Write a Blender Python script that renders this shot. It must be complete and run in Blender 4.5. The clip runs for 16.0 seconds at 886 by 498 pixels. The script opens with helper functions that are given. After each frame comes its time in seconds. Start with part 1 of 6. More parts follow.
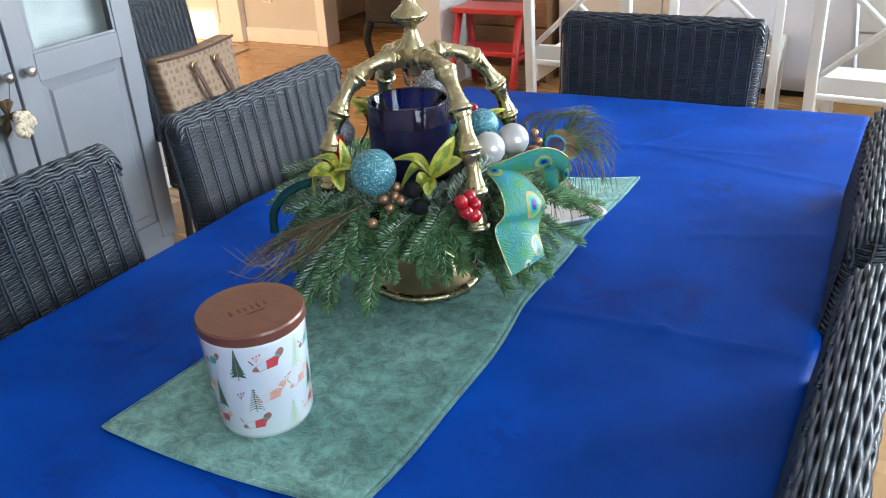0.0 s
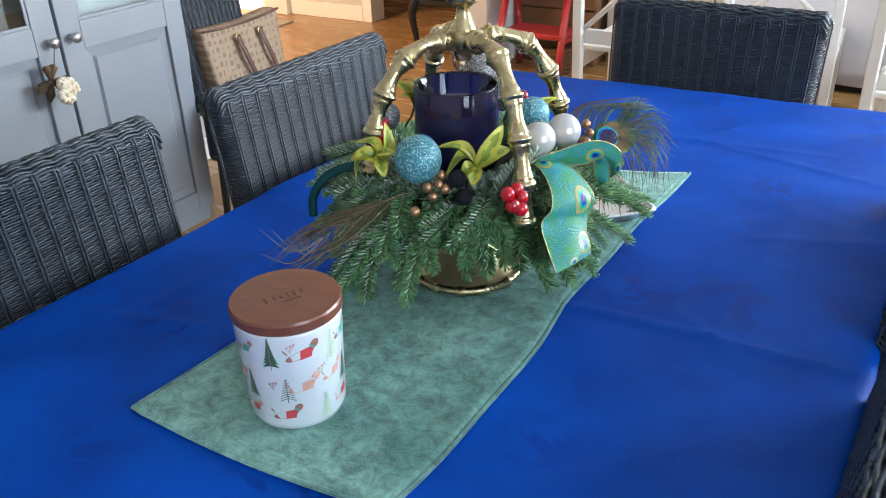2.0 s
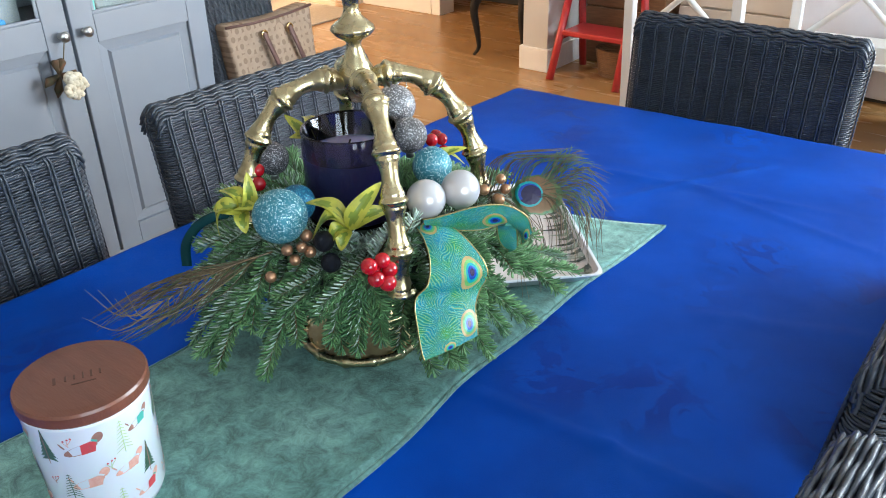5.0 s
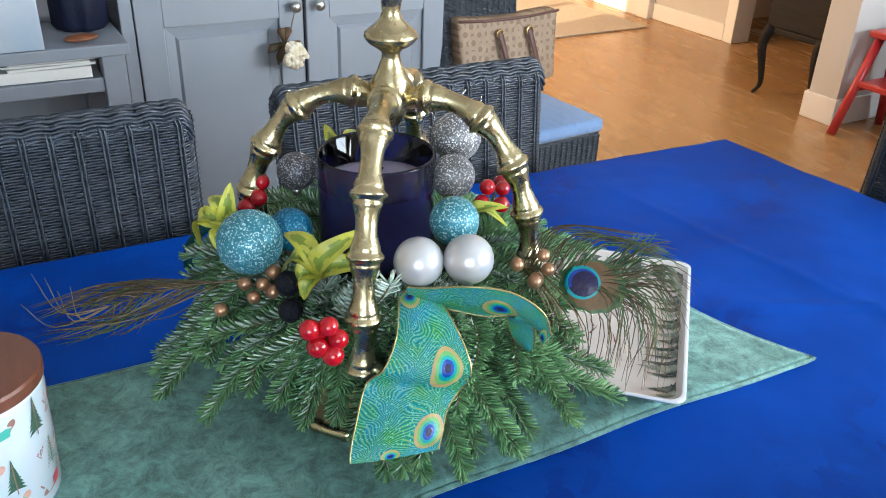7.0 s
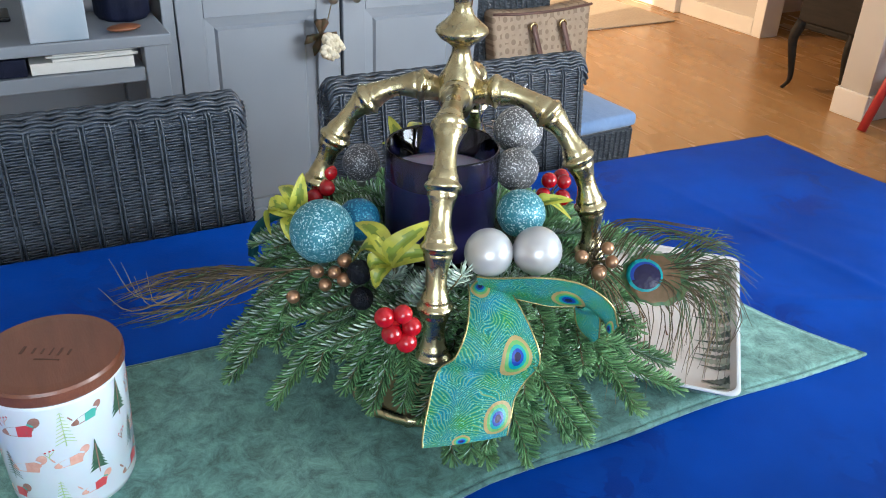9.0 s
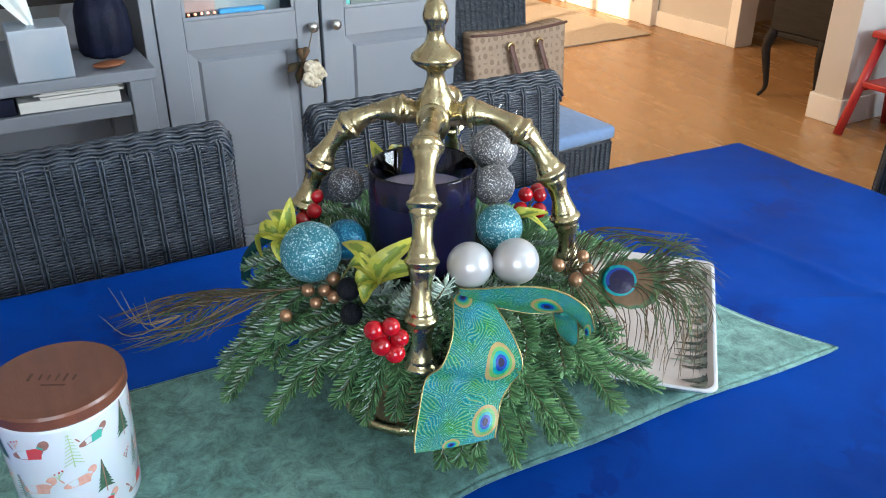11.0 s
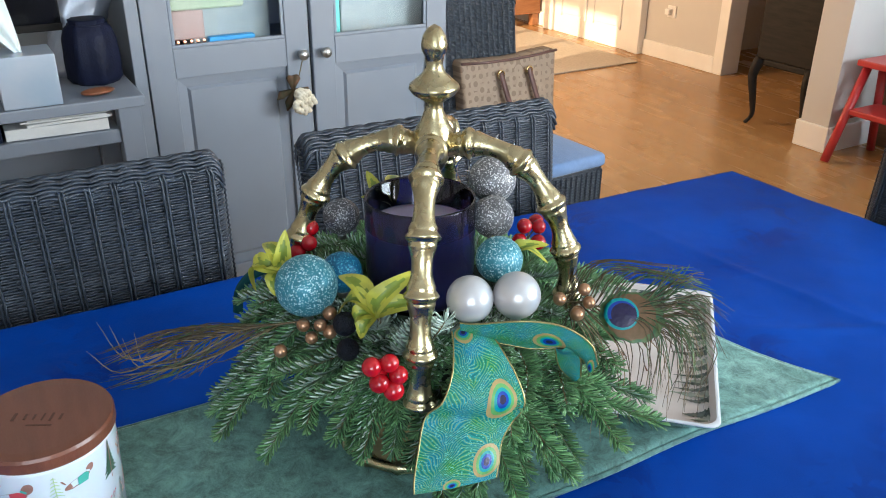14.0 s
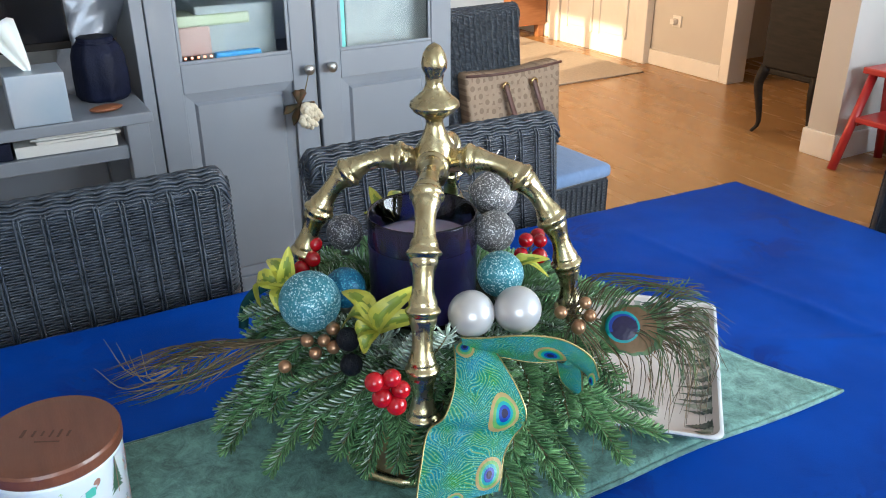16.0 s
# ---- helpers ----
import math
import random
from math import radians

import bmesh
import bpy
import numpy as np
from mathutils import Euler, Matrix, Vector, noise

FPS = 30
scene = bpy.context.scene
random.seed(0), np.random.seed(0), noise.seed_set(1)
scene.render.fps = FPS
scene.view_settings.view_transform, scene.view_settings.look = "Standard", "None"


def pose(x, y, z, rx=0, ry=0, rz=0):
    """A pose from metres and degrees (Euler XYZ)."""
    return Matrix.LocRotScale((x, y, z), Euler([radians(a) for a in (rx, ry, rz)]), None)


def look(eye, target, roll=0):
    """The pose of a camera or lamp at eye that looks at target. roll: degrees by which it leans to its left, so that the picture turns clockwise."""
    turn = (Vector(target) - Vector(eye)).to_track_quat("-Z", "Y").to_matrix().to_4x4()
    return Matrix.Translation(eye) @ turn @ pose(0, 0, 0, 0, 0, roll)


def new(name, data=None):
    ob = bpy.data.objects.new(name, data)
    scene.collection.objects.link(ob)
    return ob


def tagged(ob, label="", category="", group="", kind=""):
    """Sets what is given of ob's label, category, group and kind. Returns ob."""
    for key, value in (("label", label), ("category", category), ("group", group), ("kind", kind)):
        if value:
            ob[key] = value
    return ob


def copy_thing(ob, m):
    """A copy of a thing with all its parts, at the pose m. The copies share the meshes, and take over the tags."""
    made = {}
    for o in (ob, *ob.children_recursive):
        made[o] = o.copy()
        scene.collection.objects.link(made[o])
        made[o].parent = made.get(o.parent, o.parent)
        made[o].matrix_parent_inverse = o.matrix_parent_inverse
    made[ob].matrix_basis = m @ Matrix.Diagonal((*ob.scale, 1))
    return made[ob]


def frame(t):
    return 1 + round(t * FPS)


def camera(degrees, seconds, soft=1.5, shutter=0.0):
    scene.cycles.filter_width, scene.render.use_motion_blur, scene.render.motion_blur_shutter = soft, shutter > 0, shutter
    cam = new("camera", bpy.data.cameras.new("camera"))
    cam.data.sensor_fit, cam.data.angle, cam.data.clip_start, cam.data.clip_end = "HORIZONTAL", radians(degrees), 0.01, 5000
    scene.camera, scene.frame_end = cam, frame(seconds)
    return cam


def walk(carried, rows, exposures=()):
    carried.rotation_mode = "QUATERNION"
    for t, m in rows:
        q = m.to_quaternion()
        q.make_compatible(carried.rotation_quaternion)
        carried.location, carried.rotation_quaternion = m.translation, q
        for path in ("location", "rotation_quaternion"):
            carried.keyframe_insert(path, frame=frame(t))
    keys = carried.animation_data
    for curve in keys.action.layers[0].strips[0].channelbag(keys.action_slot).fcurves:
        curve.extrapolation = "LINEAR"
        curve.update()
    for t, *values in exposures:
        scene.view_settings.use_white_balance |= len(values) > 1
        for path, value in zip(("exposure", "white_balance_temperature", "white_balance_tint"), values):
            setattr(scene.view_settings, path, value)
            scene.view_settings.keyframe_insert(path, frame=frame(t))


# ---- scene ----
cam = camera(56.1, 16.0, soft=1.0)
PATH = [
    (0, (0.057, -0.055, 1.362), (-0.827, 1.502, 0.47), -3.4),
    (0.5, (0.054, -0.059, 1.365), (-0.839, 1.49, 0.469), -2.7),
    (1, (0.03, -0.072, 1.363), (-0.874, 1.469, 0.462), -2.1),
    (1.5, (0.034, -0.044, 1.365), (-0.884, 1.478, 0.449), -1.8),
    (2, (0.026, -0.025, 1.359), (-0.917, 1.472, 0.427), -1.9),
    (2.5, (0.007, 0.013, 1.35), (-0.978, 1.472, 0.4), -2.7),
    (3, (-0.014, 0.02, 1.344), (-1.03, 1.449, 0.384), -3.4),
    (3.5, (-0.003, 0.032, 1.34), (-1.043, 1.441, 0.375), -3.9),
    (4, (0.039, 0.07, 1.353), (-1.015, 1.469, 0.387), -3.8),
    (4.5, (0.097, 0.153, 1.362), (-0.969, 1.546, 0.402), -2.9),
    (4.7, (0.129, 0.195, 1.375), (-0.948, 1.581, 0.417), -2.4),
    (6.8, (0.156, 0.599, 1.33), (-1.344, 1.534, 0.393), 2.0),
    (7, (0.154, 0.603, 1.335), (-1.369, 1.49, 0.389), 2.1),
    (7.5, (0.144, 0.584, 1.342), (-1.402, 1.409, 0.378), 2.3),
    (8, (0.129, 0.554, 1.331), (-1.413, 1.375, 0.357), 2.7),
    (8.5, (0.137, 0.558, 1.337), (-1.398, 1.393, 0.365), 2.6),
    (9, (0.145, 0.553, 1.341), (-1.388, 1.401, 0.377), 2.3),
    (11.3, (0.186, 0.54, 1.357), (-1.358, 1.425, 0.443), 0.2),
    (11.5, (0.187, 0.541, 1.353), (-1.357, 1.44, 0.454), 1.0),
    (12, (0.18, 0.533, 1.354), (-1.359, 1.456, 0.473), 1.2),
    (12.5, (0.177, 0.541, 1.361), (-1.356, 1.487, 0.492), 1.2),
    (13, (0.171, 0.539, 1.361), (-1.362, 1.488, 0.496), 1.1),
    (13.5, (0.167, 0.553, 1.359), (-1.373, 1.491, 0.494), 0.8),
    (14, (0.16, 0.54, 1.355), (-1.391, 1.459, 0.488), 0.5),
    (14.5, (0.158, 0.532, 1.355), (-1.403, 1.435, 0.49), 0.3),
    (15, (0.163, 0.534, 1.359), (-1.406, 1.428, 0.5), 0.0),
    (15.5, (0.164, 0.54, 1.36), (-1.408, 1.437, 0.509), -0.2),
    (16, (0.169, 0.543, 1.363), (-1.402, 1.449, 0.519), -0.3),
]
walk(cam, [(t, look(eye, target, roll)) for t, eye, target, roll in PATH],
     exposures=((0.0, 1.0, 6250, 10), (3.0, 1.10, 6250, 10), (4.7, 1.10, 6250, 10), (7.0, 0.95, 6250, 10), (9.0, 0.92, 6250, 10), (11.5, 0.84, 6250, 10), (16.0, 0.78, 6250, 10)))

# ---- world, light ----
world = bpy.data.worlds.new("sky")
scene.world = world
world.use_nodes = True
wn = world.node_tree
sky = wn.nodes.new("ShaderNodeTexSky")
sky.sky_type, sky.sun_disc = "NISHITA", False
sky.sun_elevation, sky.sun_rotation = radians(14), radians(60)
wn.links.new(sky.outputs[0], wn.nodes["Background"].inputs[0])
wn.nodes["Background"].inputs[1].default_value = 0.10


def area(name, m, sx, sy, power, colour):
    data = bpy.data.lights.new(name, "AREA")
    data.shape, data.size, data.size_y, data.energy, data.color = "RECTANGLE", sx, sy, power, colour
    ob = new(name, data)
    ob.matrix_world = m
    return ob


area("east_area_light", look((2.04, 3.75, 1.55), (-0.9, 1.9, 0.8)), 2.6, 1.3, 122, (0.78, 0.91, 1.0))
# fill lamp added to brighten fir and runner; no source known on this side
area("east_area_light", look((2.04, -0.35, 1.55), (-0.8, 0.9, 0.7)), 1.5, 1.3, 28, (0.76, 0.90, 1.0))
area("hall_window_light", look((-4.65, 1.95, 1.3), (-4.3, 4.5, 0.3)), 1.2, 1.8, 54, (1.0, 0.66, 0.36))
sun_data = bpy.data.lights.new("sun", "SUN")
sun_data.energy, sun_data.angle, sun_data.color = 3.6, radians(0.5), (1.0, 0.74, 0.45)
sun = new("sun", sun_data)
sun.matrix_world = look((-3.55, 0, 2.2), (-4.62, 5, 0.55))


# ---- materials ----
def mat(name, c1, c2=None, scale=20.0, rough=0.5, metal=0.0, bump=0.0, bscale=None, coat=0.0, sheen=0.0, rvar=0.0,
        stretch=(1, 1, 1), rand=0.0, detail=4.0, spec=0.5, sss=0.0):
    """A principled material whose colour wanders between c1 and c2, with fine relief."""
    m = bpy.data.materials.new(name)
    m.use_nodes = True
    nt = m.node_tree
    b = nt.nodes["Principled BSDF"]
    N, L = nt.nodes.new, nt.links.new
    tc = N("ShaderNodeTexCoord")
    mp = N("ShaderNodeMapping")
    mp.inputs["Scale"].default_value = stretch
    L(tc.outputs["Object"], mp.inputs[0])
    n1 = N("ShaderNodeTexNoise")
    n1.inputs["Scale"].default_value, n1.inputs["Detail"].default_value = scale, detail
    L(mp.outputs[0], n1.inputs["Vector"])
    mix = N("ShaderNodeMix")
    mix.data_type = "RGBA"
    mix.inputs[6].default_value = (*c1, 1)
    mix.inputs[7].default_value = (*(c2 or c1), 1)
    rm = N("ShaderNodeMapRange")
    rm.inputs[1].default_value, rm.inputs[2].default_value = 0.3, 0.7
    L(n1.outputs[0], rm.inputs[0])
    L(rm.outputs[0], mix.inputs[0])
    out = mix.outputs[2]
    if rand:
        info = N("ShaderNodeObjectInfo")
        hsv = N("ShaderNodeHueSaturation")
        r2 = N("ShaderNodeMapRange")
        r2.inputs[3].default_value, r2.inputs[4].default_value = 1 - rand, 1 + rand
        L(info.outputs["Random"], r2.inputs[0])
        L(r2.outputs[0], hsv.inputs["Value"])
        L(out, hsv.inputs["Color"])
        out = hsv.outputs[0]
    L(out, b.inputs["Base Color"])
    b.inputs["Roughness"].default_value, b.inputs["Metallic"].default_value = rough, metal
    b.inputs["Coat Weight"].default_value, b.inputs["Sheen Weight"].default_value = coat, sheen
    b.inputs["Specular IOR Level"].default_value = spec
    if sss:
        b.inputs["Subsurface Weight"].default_value, b.inputs["Subsurface Scale"].default_value = sss, 0.01
    if rvar:
        r3 = N("ShaderNodeMapRange")
        r3.inputs[3].default_value, r3.inputs[4].default_value = max(0.02, rough - rvar), min(1, rough + rvar)
        L(n1.outputs[0], r3.inputs[0])
        L(r3.outputs[0], b.inputs["Roughness"])
    if bump:
        n2 = N("ShaderNodeTexNoise")
        n2.inputs["Scale"].default_value, n2.inputs["Detail"].default_value = bscale or scale * 6, 5
        L(mp.outputs[0], n2.inputs["Vector"])
        bp = N("ShaderNodeBump")
        bp.inputs["Strength"].default_value, bp.inputs["Distance"].default_value = bump, 0.004
        L(n2.outputs[0], bp.inputs["Height"])
        L(bp.outputs[0], b.inputs["Normal"])
    return m


def nodes_of(m):
    return m.node_tree, m.node_tree.nodes["Principled BSDF"]


M = {}
M["wall"] = mat("wall_paint", (0.54, 0.52, 0.495), (0.58, 0.56, 0.53), 3, 0.8, bump=0.05, bscale=260)
M["white"] = mat("white_paint", (0.76, 0.75, 0.73), (0.82, 0.81, 0.79), 5, 0.42, bump=0.03, bscale=120)
M["ceiling"] = mat("ceiling_paint", (0.8, 0.8, 0.79), (0.83, 0.83, 0.82), 2, 0.9, bump=0.04, bscale=200)
M["grey"] = mat("grey_cabinet_paint", (0.245, 0.270, 0.314), (0.270, 0.296, 0.342), 4, 0.42, bump=0.03, bscale=150)
M["grey_dark"] = mat("grey_cabinet_inside", (0.10, 0.105, 0.115), (0.13, 0.135, 0.145), 4, 0.6)
M["wicker"] = mat("grey_wicker", (0.022, 0.028, 0.039), (0.060, 0.073, 0.095), 60, 0.33, bump=0.25, bscale=500, rvar=0.12, spec=0.6)
M["wicker_leg"] = mat("dark_chair_wood", (0.03, 0.033, 0.038), (0.05, 0.052, 0.058), 30, 0.5, bump=0.1)
M["cushion"] = mat("blue_cushion_cloth", (0.17, 0.27, 0.47), (0.21, 0.32, 0.54), 40, 0.9, bump=0.2, bscale=900, sheen=0.2)
M["brass"] = mat("polished_brass", (0.62, 0.53, 0.32), (0.42, 0.35, 0.20), 55, 0.27, 1.0, bump=0.22, bscale=110, rvar=0.14, detail=8)
M["brass_satin"] = mat("satin_brass", (0.72, 0.60, 0.36), (0.58, 0.47, 0.26), 30, 0.50, 1.0, bump=0.08, bscale=60, rvar=0.08)
M["nickel"] = mat("brushed_nickel", (0.55, 0.54, 0.52), (0.5, 0.49, 0.47), 30, 0.3, 1.0)
M["wax"] = mat("lilac_wax", (0.50, 0.45, 0.58), (0.56, 0.50, 0.63), 30, 0.5, sss=0.2)
M["wick"] = mat("charred_wick", (0.02, 0.018, 0.016), None, 20, 0.9)
M["black"] = mat("black_screen", (0.008, 0.008, 0.01), None, 20, 0.15)
def needle_mat(name, c1, c2, rough):
    """Waxy fir needles, each a little paler or darker than the next."""
    m = mat(name, c1, c2, 60, rough, rand=0.15, spec=0.45)
    nt, b = nodes_of(m)
    N, L = nt.nodes.new, nt.links.new
    g = N("ShaderNodeNewGeometry")
    r = N("ShaderNodeMapRange")
    r.inputs[3].default_value, r.inputs[4].default_value = 0.55, 1.5
    L(g.outputs["Random Per Island"], r.inputs[0])
    h = N("ShaderNodeHueSaturation")
    L(r.outputs[0], h.inputs["Value"])
    L(b.inputs["Base Color"].links[0].from_socket, h.inputs["Color"])
    L(h.outputs[0], b.inputs["Base Color"])
    return m


M["needle"] = needle_mat("fir_needle", (0.075, 0.20, 0.080), (0.18, 0.34, 0.14), 0.33)
M["needle_pale"] = needle_mat("fir_needle_underside", (0.38, 0.52, 0.44), (0.62, 0.72, 0.65), 0.42)
M["twig"] = mat("fir_twig", (0.12, 0.085, 0.04), (0.16, 0.13, 0.06), 60, 0.8)
# near-black green: shade between the sprigs, put into the colour
M["gap_shade"] = mat("dark_gap_shade", (0.008, 0.014, 0.008), (0.015, 0.028, 0.014), 60, 0.95, bump=0.6, bscale=150)
M["pearl"] = mat("pearl_bauble", (0.50, 0.55, 0.61), (0.62, 0.56, 0.53), 14, 0.30, 0.35, coat=0.2)
M["red"] = mat("glossy_red_berry", (0.42, 0.005, 0.012), (0.32, 0.003, 0.008), 90, 0.2, coat=0.35, rand=0.15)
M["copper"] = mat("copper_berry", (0.46, 0.26, 0.15), (0.35, 0.19, 0.11), 90, 0.34, 0.75, rand=0.15)
M["blackberry"] = mat("black_berry", (0.004, 0.005, 0.009), (0.009, 0.010, 0.016), 200, 0.45, bump=0.6, bscale=700, spec=0.2)
M["wood"] = mat("oiled_wood", (0.17, 0.085, 0.04), (0.25, 0.13, 0.06), 14, 0.5, stretch=(1, 8, 8), bump=0.1)
M["lid"] = mat("reddish_wood_lid", (0.125, 0.040, 0.021), (0.17, 0.056, 0.029), 9, 0.40, stretch=(1, 7, 7), bump=0.12, bscale=90, coat=0.3)
M["jar"] = mat("milky_white_glass", (0.64, 0.69, 0.76), (0.67, 0.72, 0.78), 10, 0.22, coat=0.3, sss=0.15)
M["redstool"] = mat("red_lacquer", (0.42, 0.022, 0.026), (0.47, 0.03, 0.03), 12, 0.35, coat=0.2)
M["blackwood"] = mat("black_stained_wood", (0.010, 0.009, 0.009), (0.02, 0.016, 0.014), 12, 0.55, stretch=(1, 1, 6), bump=0.1, spec=0.2)
M["paper"] = mat("paper", (0.75, 0.74, 0.71), (0.8, 0.79, 0.76), 90, 0.8, bump=0.1, stretch=(1, 1, 14))
M["tissue"] = mat("tissue_paper", (0.84, 0.83, 0.81), None, 40, 0.9, bump=0.1, sss=0.2)
M["rug"] = mat("beige_rug", (0.46, 0.40, 0.33), (0.56, 0.49, 0.41), 60, 0.95, bump=0.5, bscale=500)
M["leather"] = mat("brown_leather", (0.10, 0.045, 0.035), (0.14, 0.065, 0.05), 40, 0.5, bump=0.15)
M["gold"] = mat("gold_metal", (0.75, 0.55, 0.28), None, 30, 0.25, 1.0)
M["navy"] = mat("navy_satin", (0.004, 0.006, 0.020), (0.008, 0.011, 0.034), 20, 0.6, bump=0.3, bscale=200, spec=0.25)
M["silverbag"] = mat("silver_grey_foil", (0.38, 0.41, 0.48), (0.5, 0.53, 0.6), 15, 0.35, 0.4, bump=0.2)
M["bluebox"] = mat("silver_blue_carton", (0.42, 0.54, 0.66), (0.60, 0.63, 0.70), 6, 0.3, 0.3)
M["cream"] = mat("cream_petal", (0.72, 0.62, 0.45), (0.8, 0.72, 0.58), 60, 0.8)
M["rust"] = mat("dry_leaf", (0.14, 0.06, 0.03), (0.04, 0.055, 0.025), 60, 0.8)
M["tablewood"] = mat("table_wood", (0.13, 0.08, 0.05), (0.18, 0.11, 0.07), 10, 0.5, stretch=(8, 1, 8))
M["kitchen"] = mat("cream_kitchen_front", (0.62, 0.57, 0.50), (0.66, 0.61, 0.54), 5, 0.4)
M["dark"] = mat("dark_gap", (0.02, 0.02, 0.02), None, 5, 0.8)
M["clothwhite"] = mat("white_cloth", (0.7, 0.7, 0.76), (0.74, 0.74, 0.8), 10, 0.9, bump=0.1)
M["brownwood"] = mat("orange_brown_wood", (0.32, 0.13, 0.05), (0.42, 0.19, 0.08), 10, 0.45, stretch=(1, 1, 7))


def floor_mat():
    m = mat("oak_floor", (0.37, 0.198, 0.074), (0.42, 0.236, 0.094), 2, 0.27, stretch=(1, 5, 1), bump=0.015, bscale=20, rvar=0.04, rand=0.035, detail=2)
    return m


M["floor"] = floor_mat()


def glitter(name, base, spark, rough=0.45):
    m = mat(name, base, tuple(0.7 * v for v in base), 160, rough, 0.2)
    nt, b = nodes_of(m)
    tc = nt.nodes.new("ShaderNodeTexCoord")
    vo = nt.nodes.new("ShaderNodeTexVoronoi")
    vo.inputs["Scale"].default_value = 820
    nt.links.new(tc.outputs["Object"], vo.inputs["Vector"])
    ramp = nt.nodes.new("ShaderNodeSeparateColor")
    nt.links.new(vo.outputs["Color"], ramp.inputs[0])
    mr = nt.nodes.new("ShaderNodeMapRange")
    mr.inputs[1].default_value, mr.inputs[2].default_value = 0.72, 0.95
    nt.links.new(ramp.outputs[0], mr.inputs[0])
    mx = nt.nodes.new("ShaderNodeMix")
    mx.data_type = "RGBA"
    old = b.inputs["Base Color"].links[0].from_socket
    nt.links.new(mr.outputs[0], mx.inputs[0])
    nt.links.new(old, mx.inputs[6])
    mx.inputs[7].default_value = (*spark, 1)
    nt.links.new(mx.outputs[2], b.inputs["Base Color"])
    bp = nt.nodes.new("ShaderNodeBump")
    bp.inputs["Strength"].default_value, bp.inputs["Distance"].default_value = 0.9, 0.002
    nt.links.new(ramp.outputs[1], bp.inputs["Height"])
    nt.links.new(bp.outputs[0], b.inputs["Normal"])
    return m


M["gl_blue"] = glitter("turquoise_glitter", (0.045, 0.27, 0.35), (0.62, 0.88, 0.92))
M["gl_teal"] = glitter("deep_teal_glitter", (0.005, 0.15, 0.30), (0.1, 0.45, 0.6))
M["gl_grey"] = glitter("grey_glitter", (0.10, 0.10, 0.11), (0.6, 0.6, 0.62))
M["gl_silver"] = glitter("silver_glitter", (0.20, 0.20, 0.21), (0.92, 0.92, 0.94))


def glass_mat(name, colour, rough=0.02, ior=1.45):
    m = bpy.data.materials.new(name)
    m.use_nodes = True
    b = m.node_tree.nodes["Principled BSDF"]
    b.inputs["Base Color"].default_value = (*colour, 1)
    b.inputs["Transmission Weight"].default_value = 1.0
    b.inputs["Roughness"].default_value, b.inputs["IOR"].default_value = rough, ior
    return m


M["candleglass"] = glass_mat("dark_blue_glass", (0.055, 0.055, 0.16))
M["pane"] = glass_mat("clear_pane", (0.95, 0.97, 0.97), 0.03)


def cloth_mat():
    """Royal blue damask: faint woven flowers show in the sheen."""
    m = mat("royal_blue_damask", (0.0005, 0.043, 0.30), (0.001, 0.071, 0.46), 7, 0.6, detail=9, bump=0.2, bscale=700, spec=0.10)
    nt, b = nodes_of(m)
    N, L = nt.nodes.new, nt.links.new
    tc = N("ShaderNodeTexCoord")
    n = N("ShaderNodeTexNoise")
    n.inputs["Scale"].default_value, n.inputs["Detail"].default_value, n.inputs["Distortion"].default_value = 16, 6, 1.6
    L(tc.outputs["Object"], n.inputs["Vector"])
    big = N("ShaderNodeTexVoronoi")
    big.inputs["Scale"].default_value = 5.5
    L(tc.outputs["Object"], big.inputs["Vector"])
    near = N("ShaderNodeMapRange")
    near.inputs[1].default_value, near.inputs[2].default_value, near.inputs[3].default_value, near.inputs[4].default_value = 0.22, 0.50, 1, 0
    L(big.outputs["Distance"], near.inputs[0])
    r = N("ShaderNodeMapRange")
    r.inputs[1].default_value, r.inputs[2].default_value = 0.50, 0.55
    L(n.outputs[0], r.inputs[0])
    both = N("ShaderNodeMath")
    both.operation = "MULTIPLY"
    L(near.outputs[0], both.inputs[0])
    L(r.outputs[0], both.inputs[1])
    rr = N("ShaderNodeMapRange")
    rr.inputs[3].default_value, rr.inputs[4].default_value = 0.60, 0.50
    L(both.outputs[0], rr.inputs[0])
    L(rr.outputs[0], b.inputs["Roughness"])
    old = b.inputs["Base Color"].links[0].from_socket
    mx = N("ShaderNodeMix")
    mx.data_type = "RGBA"
    mx.inputs[7].default_value = (0.0008, 0.028, 0.24, 1)
    k = N("ShaderNodeMath")
    k.operation = "MULTIPLY"
    k.inputs[1].default_value = 0.75
    L(both.outputs[0], k.inputs[0])
    L(k.outputs[0], mx.inputs[0])
    L(old, mx.inputs[6])
    L(mx.outputs[2], b.inputs["Base Color"])
    b.inputs["Sheen Tint"].default_value = (0.2, 0.4, 1.0, 1)
    return m


M["cloth"] = cloth_mat()


